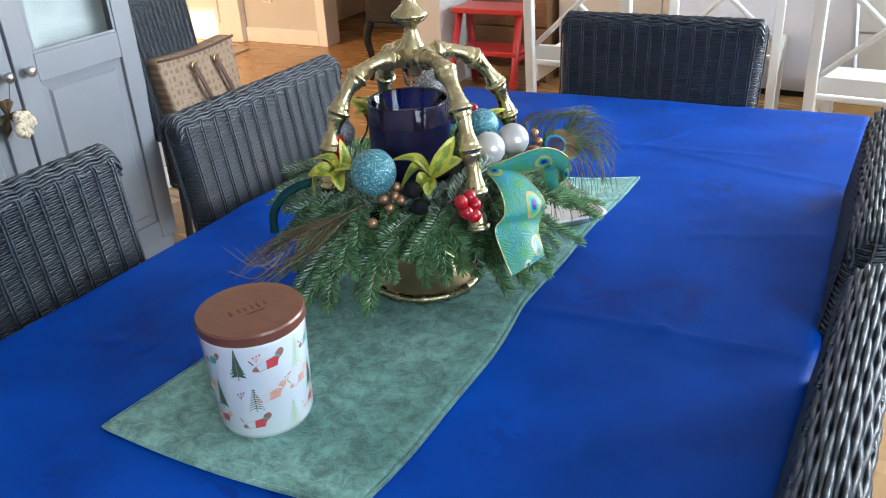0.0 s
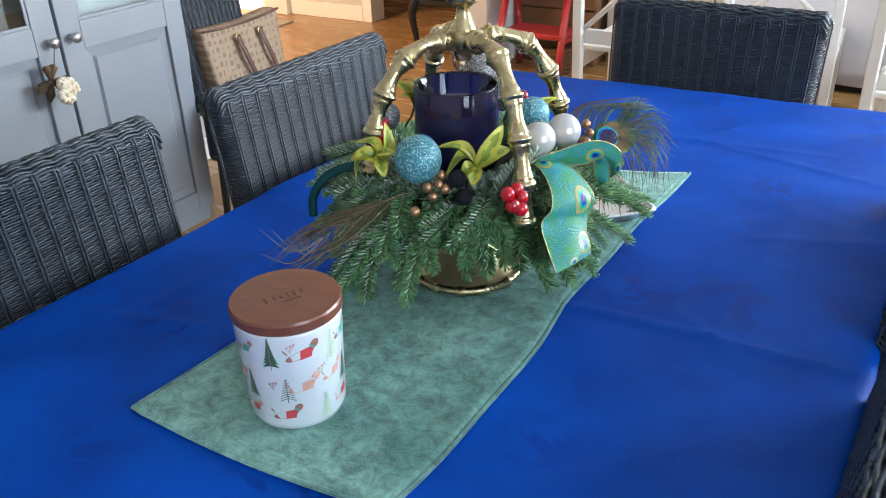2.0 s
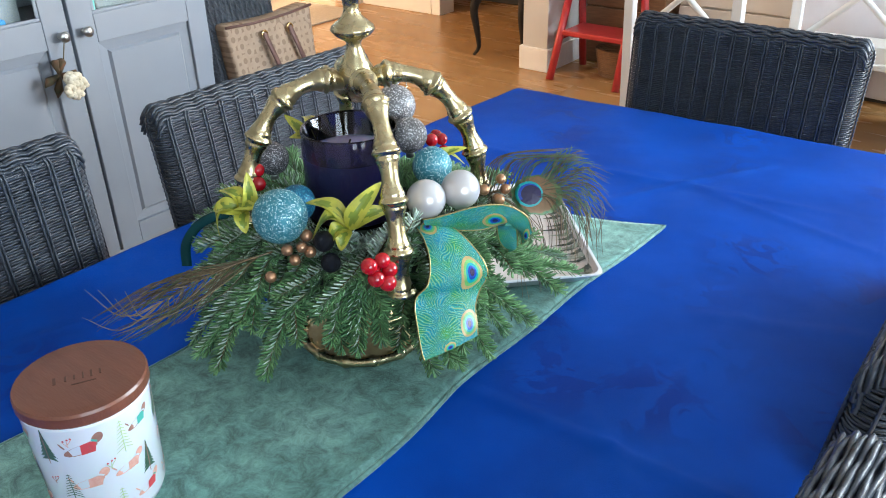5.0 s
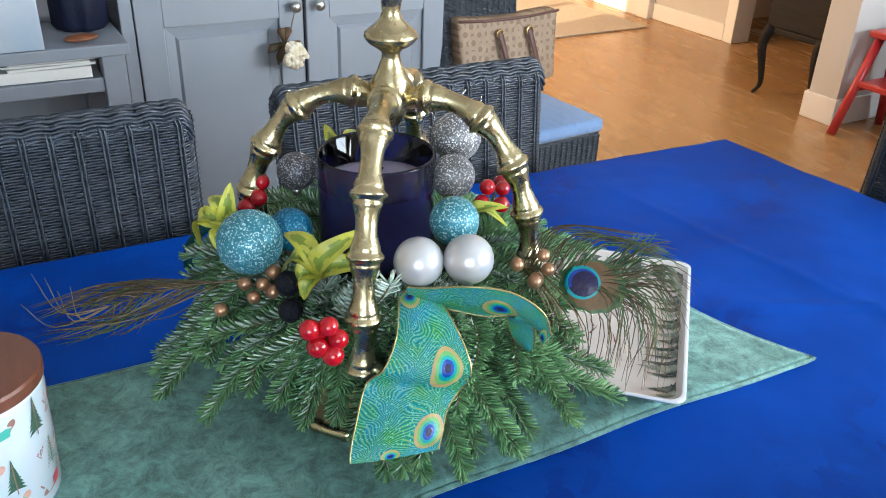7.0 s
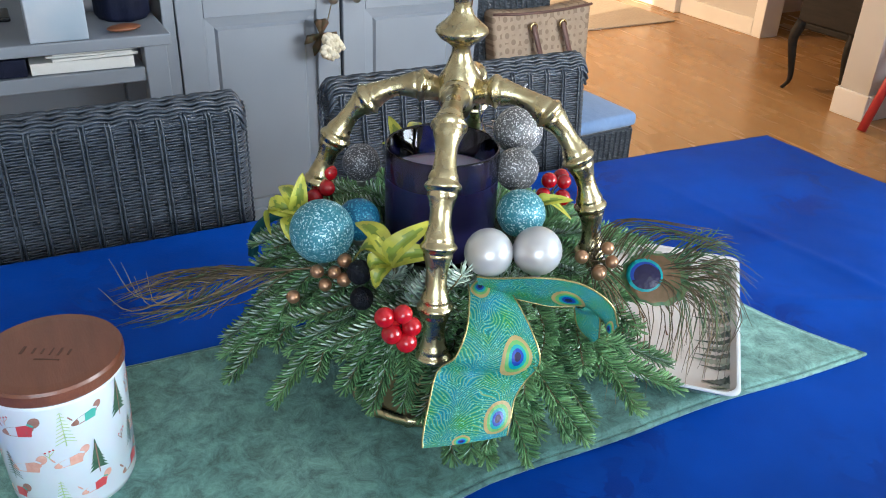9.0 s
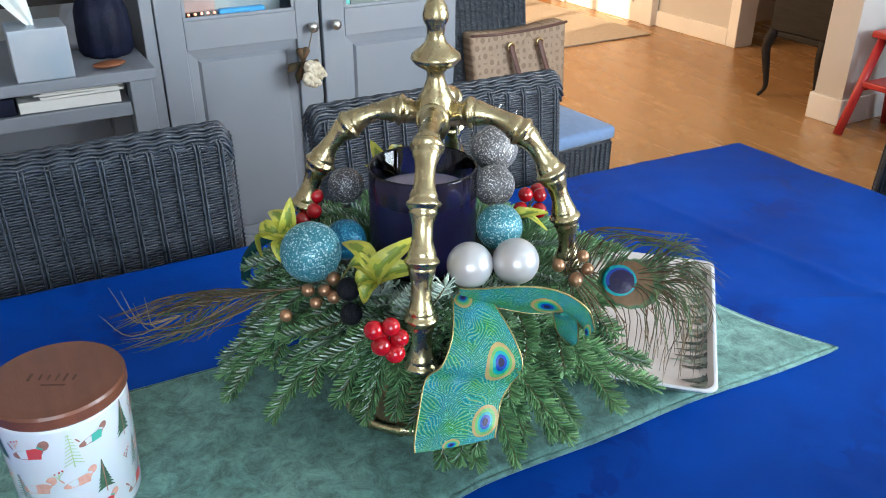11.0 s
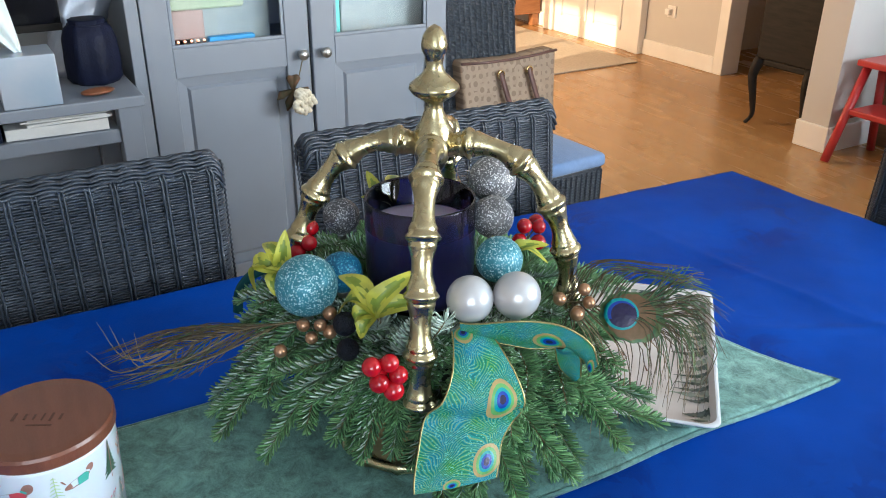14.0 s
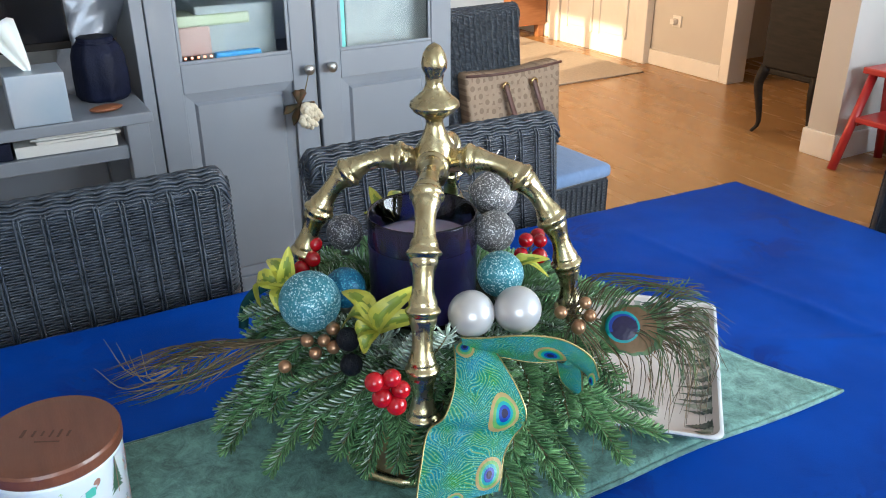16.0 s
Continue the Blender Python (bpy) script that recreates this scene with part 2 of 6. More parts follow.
def velvet_mat():
    """Crushed velvet: the nap lies in patches, lighter and darker, with fine fibres."""
    m = mat("sage_green_velvet", (0.048, 0.140, 0.124), (0.225, 0.41, 0.362), 4.0, 0.8, sheen=1.0, bump=0.30, bscale=420, detail=7)
    nt, b = nodes_of(m)
    N, L = nt.nodes.new, nt.links.new
    b.inputs["Sheen Tint"].default_value = (0.62, 0.92, 0.84, 1)
    b.inputs["Sheen Roughness"].default_value = 0.28
    tc = N("ShaderNodeTexCoord")
    n = N("ShaderNodeTexNoise")
    n.inputs["Scale"].default_value, n.inputs["Detail"].default_value, n.inputs["Distortion"].default_value = 42, 10, 0.5
    n.inputs["Roughness"].default_value = 0.8
    L(tc.outputs["Object"], n.inputs["Vector"])
    r = N("ShaderNodeMapRange")
    r.inputs[1].default_value, r.inputs[2].default_value, r.inputs[3].default_value, r.inputs[4].default_value = 0.38, 0.62, 0.55, 1.50
    L(n.outputs[0], r.inputs[0])
    h = N("ShaderNodeHueSaturation")
    L(r.outputs[0], h.inputs["Value"])
    L(b.inputs["Base Color"].links[0].from_socket, h.inputs["Color"])
    L(h.outputs[0], b.inputs["Base Color"])
    return m


M["velvet"] = velvet_mat()


# ---- builders ----
def obj(name, verts, faces, material, parent=None, label="", smooth=True, mats=None, idx=None):
    me = bpy.data.meshes.new(name)
    me.from_pydata([tuple(v) for v in verts], [], [tuple(f) for f in faces])
    for mm in (mats or [material]):
        me.materials.append(mm)
    if idx is not None:
        me.polygons.foreach_set("material_index", idx)
    if smooth:
        me.polygons.foreach_set("use_smooth", [True] * len(me.polygons))
    me.update()
    ob = new(name, me)
    if parent:
        ob.parent = parent
    if label:
        ob["label"] = label
    return ob


def part(name, bm, material, parent=None, label="", smooth=False):
    me = bpy.data.meshes.new(name)
    bm.normal_update()
    bm.to_mesh(me)
    bm.free()
    me.materials.append(material)
    if smooth:
        me.polygons.foreach_set("use_smooth", [True] * len(me.polygons))
    ob = new(name, me)
    if parent:
        ob.parent = parent
    if label:
        ob["label"] = label
    return ob


def thing(name, x, y, z, label, category, rz=0.0, group="", kind=""):
    ob = new(name)
    ob.empty_display_size = 0.05
    ob.matrix_basis = pose(x, y, z, 0, 0, rz)
    return tagged(ob, label, category, group, kind)


def box_bm(x0, x1, y0, y1, z0, z1, bevel=0.003, seg=2):
    bm = bmesh.new()
    bmesh.ops.create_cube(bm, size=1.0)
    for v in bm.verts:
        v.co = Vector((x0 + (v.co.x + 0.5) * (x1 - x0), y0 + (v.co.y + 0.5) * (y1 - y0), z0 + (v.co.z + 0.5) * (z1 - z0)))
    if bevel:
        bmesh.ops.bevel(bm, geom=list(bm.edges), offset=bevel, segments=seg, profile=0.5, affect="EDGES")
    return bm


def box(name, x0, x1, y0, y1, z0, z1, material, parent=None, label="", bevel=0.003):
    return part(name, box_bm(x0, x1, y0, y1, z0, z1, bevel), material, parent, label)


def lathe(profile, n=40, cx=0.0, cy=0.0, wob=None):
    """Verts and faces of a profile [(r, z), ...] turned about the upright axis; closes to a point where r is 0."""
    verts, faces, rings = [], [], []
    for r, z in profile:
        if r < 1e-6:
            rings.append([len(verts)])
            verts.append((cx, cy, z))
        else:
            ring = []
            for k in range(n):
                a = 2 * math.pi * k / n
                rr = r * (wob(a, z) if wob else 1)
                ring.append(len(verts))
                verts.append((cx + rr * math.cos(a), cy + rr * math.sin(a), z))
            rings.append(ring)
    for a, b in zip(rings, rings[1:]):
        for k in range(n):
            k2 = (k + 1) % n
            if len(a) == 1 and len(b) > 1:
                faces.append((a[0], b[k2], b[k]))
            elif len(b) == 1 and len(a) > 1:
                faces.append((a[k], a[k2], b[0]))
            elif len(a) > 1:
                faces.append((a[k], a[k2], b[k2], b[k]))
    return verts, faces


def sweep(points, radii, sides=6, closed=False, cap=True):
    """A tube along points; radii a number or one for each point."""
    P = [Vector(p) for p in points]
    n = len(P)
    R = [radii] * n if isinstance(radii, (int, float)) else list(radii)
    verts, faces = [], []
    up = Vector((0, 0, 1))
    last = None
    for i in range(n):
        a = P[(i - 1) % n] if closed or i else P[0]
        c = P[(i + 1) % n] if closed or i < n - 1 else P[-1]
        t = (c - a)
        t = t.normalized() if t.length > 1e-9 else Vector((0, 0, 1))
        if last is None:
            s = t.cross(up)
            if s.length < 0.1:
                s = t.cross(Vector((1, 0, 0)))
        else:
            s = last - t * last.dot(t)
        s.normalize()
        last = s
        u = s.cross(t)
        for k in range(sides):
            an = 2 * math.pi * k / sides
            verts.append(P[i] + (s * math.cos(an) + u * math.sin(an)) * R[i])
    for i in range(n if closed else n - 1):
        j = (i + 1) % n
        for k in range(sides):
            k2 = (k + 1) % sides
            faces.append((i * sides + k, j * sides + k, j * sides + k2, i * sides + k2))
    if cap and not closed:
        faces.append(tuple(range(sides)))
        faces.append(tuple(range((n - 1) * sides, n * sides))[::-1])
    return verts, faces


class Bag:
    """Gathers many little meshes into one."""

    def __init__(self):
        self.v, self.f, self.m = [], [], []

    def add(self, vf, slot=0):
        o = len(self.v)
        self.v += [tuple(p) for p in vf[0]]
        self.f += [tuple(i + o for i in f) for f in vf[1]]
        self.m += [slot] * len(vf[1])
        return self

    def put(self, name, material, parent=None, label="", smooth=True, mats=None):
        return obj(name, self.v, self.f, material, parent, label, smooth, mats, self.m if mats else None)


def spline(ctrl, n):
    """n points on a Catmull-Rom curve through ctrl."""
    C = [Vector(c) for c in ctrl]
    C = [2 * C[0] - C[1]] + C + [2 * C[-1] - C[-2]]
    out = []
    segs = len(C) - 3
    for i in range(n):
        u = i / (n - 1) * segs
        k = min(int(u), segs - 1)
        t = u - k
        p0, p1, p2, p3 = C[k:k + 4]
        out.append(0.5 * ((2 * p1) + (p2 - p0) * t + (2 * p0 - 5 * p1 + 4 * p2 - p3) * t * t + (3 * p1 - p0 - 3 * p2 + p3) * t ** 3))
    return out


def ball(r, cx=0, cy=0, cz=0, n=24, squash=1.0):
    prof = [(r * math.sin(math.pi * k / (n // 2)), cz - r * squash * math.cos(math.pi * k / (n // 2))) for k in range(n // 2 + 1)]
    prof[0], prof[-1] = (0, cz - r * squash), (0, cz + r * squash)
    return lathe(prof, n, cx, cy)


# ---- structure ----
def slab(name, x0, x1, y0, y1, z0, z1, material, label="", category="wall", bevel=0.0):
    ob = box(name, x0, x1, y0, y1, z0, z1, material, None, "", bevel)
    return tagged(ob, label, category, kind="structure")


floor = slab("floor", -6.7, 2.3, -2.0, 7.2, -0.10, -0.012, M["tablewood"], "warm oak plank floor", "floor")
slab("ceiling", -6.7, 2.3, -2.0, 7.2, 2.50, 2.60, M["ceiling"], "plain white ceiling", "ceiling")
W = M["wall"]
# east wall with two windows, the near one added for fill; closed south and west walls
slab("wall_east_low", 2.1, 2.25, -2.0, 7.2, 0, 0.85, W, "off-white painted wall")
slab("wall_east_high", 2.1, 2.25, -2.0, 7.2, 2.25, 2.5, W, "off-white painted wall")
slab("wall_east_side", 2.1, 2.25, -2.0, -1.15, 0.85, 2.25, W, "off-white painted wall")
slab("wall_east_pier", 2.1, 2.25, 0.45, 2.35, 0.85, 2.25, W, "off-white painted wall")
slab("wall_east_end", 2.1, 2.25, 5.15, 7.2, 0.85, 2.25, W, "off-white painted wall")
slab("wall_south", -2.87, 2.1, -2.0, -1.85, 0, 2.5, W, "off-white painted wall")
slab("wall_west", -2.87, -2.75, -1.85, 2.52, 0, 2.5, W, "off-white painted wall behind the cabinet")
# hall
slab("wall_hall_south_low", -6.7, -5.35, 1.75, 1.9, 0, 2.5, W, "off-white painted wall")
slab("wall_hall_south_end", -3.95, -2.87, 1.75, 1.9, 0, 2.5, W, "off-white painted wall")
slab("wall_hall_south_high", -5.35, -3.95, 1.75, 1.9, 2.1, 2.5, W, "off-white painted wall")
slab("wall_hall_west", -6.7, -6.55, 1.9, 5.0, 0, 2.5, W, "off-white painted wall")
slab("wall_hall_north", -6.7, -3.66, 4.97, 5.10, 0, 2.5, W, "cream wall lit by low warm sun")
slab("wall_hall_north_top", -3.66, -2.80, 4.97, 5.10, 2.05, 2.5, W, "cream wall above the doorway")
slab("wall_hall_north_end", -2.80, -2.45, 4.97, 5.10, 0, 2.5, W, "cream wall beside the doorway")
slab("wall_stub", -2.45, -2.29, 4.20, 7.0, 0, 2.5, W, "white painted wall end")
slab("wall_back_room", -6.7, -2.45, 7.0, 7.15, 0, 2.5, M["brownwood"], "dark room wall behind the doorway")
slab("wall_back_side", -4.3, -4.15, 5.10, 7.0, 0, 2.5, W, "shaded wall behind the doorway")
slab("wall_north", -2.29, 2.1, 5.3, 5.45, 0, 2.5, W, "off-white kitchen wall")


def skirting(name, x0, x1, y0, y1, h=0.10):
    ob = box(name, x0, x1, y0, y1, 0, h, M["white"], None, "", 0.004)
    return tagged(ob, "white painted skirting board", "baseboard", kind="structure")


skirting("baseboard", -6.5, -3.74, 4.952, 4.97, 0.11)
skirting("baseboard", -2.465, -2.275, 4.182, 4.20, 0.13)
skirting("baseboard", -2.29, -2.272, 4.20, 5.28, 0.13)
skirting("baseboard", -2.75, -2.732, 2.0, 2.52, 0.10)
skirting("baseboard", -2.468, -2.45, 4.20, 4.96, 0.13)

# door frame of the dark doorway
frame_ob = thing("door_1", -3.66, 4.96, 0, "white doorway trim round a dark opening", "door frame", kind="structure")
box("jamb", -0.075, 0.005, -0.012, 0.15, 0, 2.05, M["white"], frame_ob, bevel=0.004)
box("jamb", 0.855, 0.935, -0.012, 0.15, 0, 2.05, M["white"], frame_ob, bevel=0.004)
box("head", -0.075, 0.935, -0.012, 0.15, 2.05, 2.13, M["white"], frame_ob, bevel=0.004)

# white panelled door on the hall wall
hd = thing("door_2", -5.0, 4.95, 0, "closed white panelled door in warm sun", "door", kind="structure")
box("door_leaf", -0.45, 0.45, -0.03, 0.015, 0.0, 2.03, M["white"], hd, bevel=0.003)
for px in (-0.20, 0.20):
    for z0, z1 in ((0.16, 0.75), (0.87, 1.9)):
        box("door_panel", px - 0.14, px + 0.14, -0.042, -0.031, z0, z1, M["white"], hd, bevel=0.005)
        box("panel_moulding", px - 0.165, px - 0.143, -0.048, -0.03, z0 - 0.02, z1 + 0.02, M["white"], hd, bevel=0.006)
        box("panel_moulding", px + 0.143, px + 0.165, -0.048, -0.03, z0 - 0.02, z1 + 0.02, M["white"], hd, bevel=0.006)
for px in (-0.52, 0.52):
    box("jamb", px - 0.06, px + 0.06, -0.05, 0.015, 0, 2.1, M["white"], hd, bevel=0.006)

# windows: frames in the openings
def window(name, m, w, h, n):
    o = new(name)
    o.matrix_basis = m
    tagged(o, "unseen white framed window that lets in light", "window", kind="structure")
    box("window_frame", -w / 2, w / 2, -0.04, 0.04, -h / 2, -h / 2 + 0.06, M["white"], o)
    box("window_frame", -w / 2, w / 2, -0.04, 0.04, h / 2 - 0.06, h / 2, M["white"], o)
    for k in range(n + 1):
        x = -w / 2 + 0.03 + k * (w - 0.06) / n
        box("mullion", x - 0.03, x + 0.03, -0.035, 0.035, -h / 2 + 0.06, h / 2 - 0.06, M["white"], o)
    return o


window("window_1", pose(2.17, 3.75, 1.55, 0, 0, 90), 2.8, 1.4, 3)
# made-up opening, out of view, that goes with the added fill lamp
window("fill_window", pose(2.17, -0.35, 1.55, 0, 0, 90), 1.6, 1.4, 2)
window("window_3", pose(-4.65, 1.82, 1.05, 0, 0, 0), 1.4, 2.1, 3)


# ---- cabinet with glass doors ----
def panel_door(parent, y0, y1, z0, z1, x, knob_y, glass_z):
    """A framed door facing +x: glass above glass_z, a raised panel below."""
    d = part("door", box_bm(x - 0.022, x, y0, y0 + 0.075, z0, z1, 0.003), M["grey"], parent)
    box("stile", x - 0.022, x, y1 - 0.075, y1, z0, z1, M["grey"], d, bevel=0.003)
    ya, yb = y0 + 0.0755, y1 - 0.0755
    box("bottom_rail", x - 0.022, x - 0.0005, ya, yb, z0, z0 + 0.07, M["grey"], d, bevel=0.002)
    box("middle_rail", x - 0.022, x - 0.0005, ya, yb, glass_z - 0.085, glass_z, M["grey"], d, bevel=0.002)
    box("top_rail", x - 0.022, x - 0.0005, ya, yb, z1 - 0.075, z1, M["grey"], d, bevel=0.002)
    # recessed panel with a raised field
    bm = bmesh.new()
    zb, zt = z0 + 0.0705, glass_z - 0.0855
    rings = [(0.0, -0.012), (0.004, -0.012), (0.030, -0.0165), (0.038, -0.008)]
    prev = None
    for inset, dx in rings:
        vs = [bm.verts.new((x + dx, a, b)) for a, b in ((ya + inset, zb + inset), (yb - inset, zb + inset), (yb - inset, zt - inset), (ya + inset, zt - inset))]
        if prev:
            for k in range(4):
                bm.faces.new((prev[k], prev[(k + 1) % 4], vs[(k + 1) % 4], vs[k]))
        prev = vs
    bm.faces.new(prev)
    part("raised_panel", bm, M["grey"], d)
    pane = box("pane", x - 0.014, x - 0.010, ya, yb, glass_z, z1 - 0.075, M["pane"], d, "clear glass pane", bevel=0)
    pane.visible_shadow = False
    for (a0, a1, b0, b1) in ((ya, yb, glass_z, glass_z + 0.010), (ya, ya + 0.010, glass_z + 0.0105, z1 - 0.075), (yb - 0.010, yb, glass_z + 0.0105, z1 - 0.075)):
        box("glazing_bead", x - 0.009, x - 0.003, a0, a1, b0, b1, M["grey"], d, bevel=0.002)
    kv, kf = lathe([(0, 0.0), (0.010, 0.0), (0.010, 0.004), (0.006, 0.007), (0.006, 0.014), (0.014, 0.019), (0.0165, 0.026), (0.013, 0.032), (0, 0.034)], 24)
    kv = [(x + z, knob_y + a, 0.787 + b) for a, b, z in kv]
    obj("knob", kv, kf, M["nickel"], d, "round brushed nickel knob")
    return d


CX = -2.262
cab = thing("display_cabinet", 0, 0, 0, "grey painted cabinet with glazed upper and panelled lower doors", "cabinet")
box("side_panel", CX - 0.40, CX - 0.026, 0.985, 1.005, 0.0, 2.0, M["grey"], cab)
box("side_panel", CX - 0.40, CX - 0.026, 1.962, 1.982, 0.0, 2.0, M["grey"], cab)
box("back_panel", CX - 0.412, CX - 0.401, 0.985, 1.982, 0.0, 2.0, M["grey"], cab)
box("top_panel", CX - 0.42, CX + 0.02, 0.965, 2.0, 2.0, 2.03, M["grey"], cab)
box("plinth", CX - 0.04, CX - 0.012, 1.006, 1.961, 0.0, 0.055, M["grey"], cab)
for z in (0.06, 0.79, 1.12, 1.45):
    box("shelf", CX - 0.39, CX - 0.04, 1.006, 1.961, z, z + 0.02, M["grey_dark"], cab)
box("face_edge", CX - 0.0255, CX - 0.006, 0.968, 1.003, 0.0, 2.0, M["grey"], cab)
panel_door(cab, 1.006, 1.492, 0.06, 1.985, CX, 1.463, 0.838)
panel_door(cab, 1.502, 1.980, 0.06, 1.985, CX, 1.539, 0.828)
# things behind the glass
def parcel(name, x0, x1, y0, y1, z0, z1, material, label, category):
    o = thing(name, (x0 + x1) / 2, (y0 + y1) / 2, z0, label, category)
    a, b = (x1 - x0) / 2, (y1 - y0) / 2
    box("body", -a, a, -b, b, 0, z1 - z0, material, o, bevel=0.006)
    return o


M["teal_card"] = mat("teal_card", (0.10, 0.55, 0.50), (0.2, 0.65, 0.58), 20, 0.5)
M["cyan"] = mat("bright_blue_card", (0.03, 0.28, 0.62), (0.06, 0.36, 0.7), 20, 0.4)
M["frost"] = mat("frosted_plastic", (0.22, 0.25, 0.25), (0.31, 0.34, 0.33), 9, 0.45)
M["pinkish"] = mat("pale_pink_card", (0.38, 0.23, 0.20), (0.42, 0.30, 0.26), 9, 0.5)
M["palegreen"] = mat("pale_green_cloth", (0.36, 0.42, 0.27), (0.44, 0.47, 0.34), 9, 0.6)
parcel("storage_box", CX - 0.30, CX - 0.07, 1.63, 1.93, 0.81, 1.06, M["frost"], "frosted plastic storage box on a cabinet shelf", "box")
parcel("gift_bag", CX - 0.10, CX - 0.06, 1.572, 1.625, 0.81, 0.98, M["teal_card"], "small teal gift bag behind glass", "gift bag")
parcel("storage_box", CX - 0.30, CX - 0.08, 1.16, 1.40, 0.81, 0.985, M["frost"], "frosted plastic storage box on a cabinet shelf", "box")
parcel("gift_box", CX - 0.12, CX - 0.078, 1.10, 1.20, 0.845, 0.93, M["pinkish"], "pale pink card box behind glass", "box")
parcel("flat_box", CX - 0.075, CX - 0.045, 1.20, 1.34, 0.81, 0.853, M["cyan"], "flat bright blue box behind glass", "box")
parcel("cloth_bundle", CX - 0.20, CX - 0.07, 1.08, 1.32, 0.93, 0.962, M["palegreen"], "folded pale green cloth behind glass", "cloth")
for k in range(7):
    o = thing("string_light", CX - 0.06, 1.075 + 0.019 * k, 0.81, "tiny glowing fairy light behind glass", "light", group="fairy lights")
    v, f = ball(0.0045, 0, 0, 0.0045 + 0.03, 10)
    if k == 0:
        em = bpy.data.materials.new("warm_bulb")
        em.use_nodes = True
        eb = em.node_tree.nodes["Principled BSDF"]
        eb.inputs["Emission Color"].default_value, eb.inputs["Emission Strength"].default_value = (1.0, 0.30, 0.10, 1), 1.1
    obj("bulb", v, f, em, o)
    box("holder", -0.003, 0.003, -0.003, 0.003, 0, 0.031, M["dark"], o, bevel=0)

# flower ornament on the knob
fl = thing("hanging_flower", CX + 0.030, 1.418, 0.568, "small cream fabric flowers hanging from a cabinet knob", "ornament")
fl.scale = (1.4, 1.4, 1.4)
rng = random.Random(5)
b = Bag()
for q in range(7):
    qa = rng.uniform(0, 6.28)
    qy, qz = 0.012 + 0.024 * math.cos(qa) * rng.random(), 0.080 + 0.034 * math.sin(qa) * rng.random()
    qx = rng.uniform(0.018, 0.034)
    for k in range(9):
        a = k * 0.7
        rr = 0.008 + 0.0017 * k
        c = [(qx, qy, qz), (qx + 0.006, qy + rr * 0.6 * math.cos(a), qz + rr * 0.6 * math.sin(a)), (qx + 0.004, qy + rr * math.cos(a), qz + rr * math.sin(a))]
        b.add(sweep(c, [0.003, 0.009, 0.005], 6))
b.put("petals", M["cream"], fl)
b = Bag()
for k in range(9):
    a = rng.uniform(0, 6.28)
    b.add(sweep([(0, 0, 0.085), (0.006, 0.03 * math.cos(a), 0.085 + 0.03 * math.sin(a)), (0.004, 0.040 * math.cos(a), 0.078 + 0.042 * math.sin(a))], [0.003, 0.010, 0.001], 5))
b.put("dry_leaves", M["rust"], fl)
v, f = sweep([(-0.006, 0.032, 0.158), (-0.004, 0.026, 0.14), (0, 0.012, 0.10)], 0.0012, 5)
obj("string", v, f, M["twig"], fl)

# ---- desk with tissue box, books, pouch, screen ----
DX = -2.09
desk = thing("console_desk", 0, 0, 0, "grey painted desk with an open shelf", "desk")
box("desktop", -2.62, DX, -0.55, 0.955, 0.735, 0.765, M["grey"], desk, bevel=0.004)
box("leg", DX - 0.07, DX - 0.012, 0.885, 0.943, 0.0, 0.734, M["grey"], desk)
box("leg", -2.61, -2.55, 0.885, 0.943, 0.0, 0.734, M["grey"], desk)
box("leg", DX - 0.07, DX - 0.012, -0.54, -0.48, 0.0, 0.734, M["grey"], desk)
box("leg", -2.61, -2.55, -0.54, -0.48, 0.0, 0.734, M["grey"], desk)
box("shelf", -2.60, DX - 0.02, -0.478, 0.884, 0.640, 0.678, M["grey"], desk)
box("back_panel", -2.62, -2.605, -0.478, 0.884, 0.30, 0.734, M["grey"], desk)

tb = thing("tissue_box", -2.16, 0.690, 0.766, "square silver-blue tissue box with a pulled tissue", "tissue box")
box("carton", -0.065, 0.065, -0.068, 0.068, 0, 0.128, M["bluebox"], tb, bevel=0.003)
b = Bag()
cols = []
for i in range(9):
    t = i / 8
    row = []
    for j in range(7):
        s = j / 6 - 0.5
        w = 0.014 + 0.062 * t ** 0.8
        row.append((0.010 * math.sin(9 * s + 2 * t) * (0.4 + t) + 0.01 - 0.02 * t, s * w - 0.046 * t - 0.006, 0.126 + 0.120 * t + 0.035 * s * t - 0.05 * max(0, abs(s) - 0.3) * t))
    cols.append(row)
vv = [p for r in cols for p in r]
ff = [(i * 7 + j, i * 7 + j + 1, (i + 1) * 7 + j + 1, (i + 1) * 7 + j) for i in range(8) for j in range(6)]
ti = obj("tissue", vv, ff, M["tissue"], tb, "white paper tissue sticking out")
sm = ti.modifiers.new("thick", "SOLIDIFY")
sm.thickness = 0.0008

rng = random.Random(8)
z = 0.679
for k, (y0, y1, h, mm) in enumerate(((0.615, 0.862, 0.030, "paper"), (0.66, 0.868, 0.008, "paper"), (0.655, 0.862, 0.006, "paper"), (0.665, 0.870, 0.005, "paper"), (0.67, 0.86, 0.004, "paper"))):
    bk = thing("book", DX - 0.13, (y0 + y1) / 2, z, "white paperback or booklet stacked on the desk shelf", "book", rz=rng.uniform(-3, 3), group="stacked books")
    w = (y1 - y0) / 2
    box("page_block", -0.10, 0.10, -w, w, 0.001, h - 0.001, M["paper"], bk, bevel=0.001)
    box("cover", -0.101, 0.101, -w - 0.001, w, h - 0.001, h, M["white"], bk, bevel=0)
    z += h + 0.0005
bk = thing("folder", DX - 0.14, 0.560, 0.679, "dark grey folder leaning beside the books", "folder")
box("cover", -0.11, 0.11, -0.03, 0.045, 0.0, 0.045, M["navy"], bk, bevel=0.004)

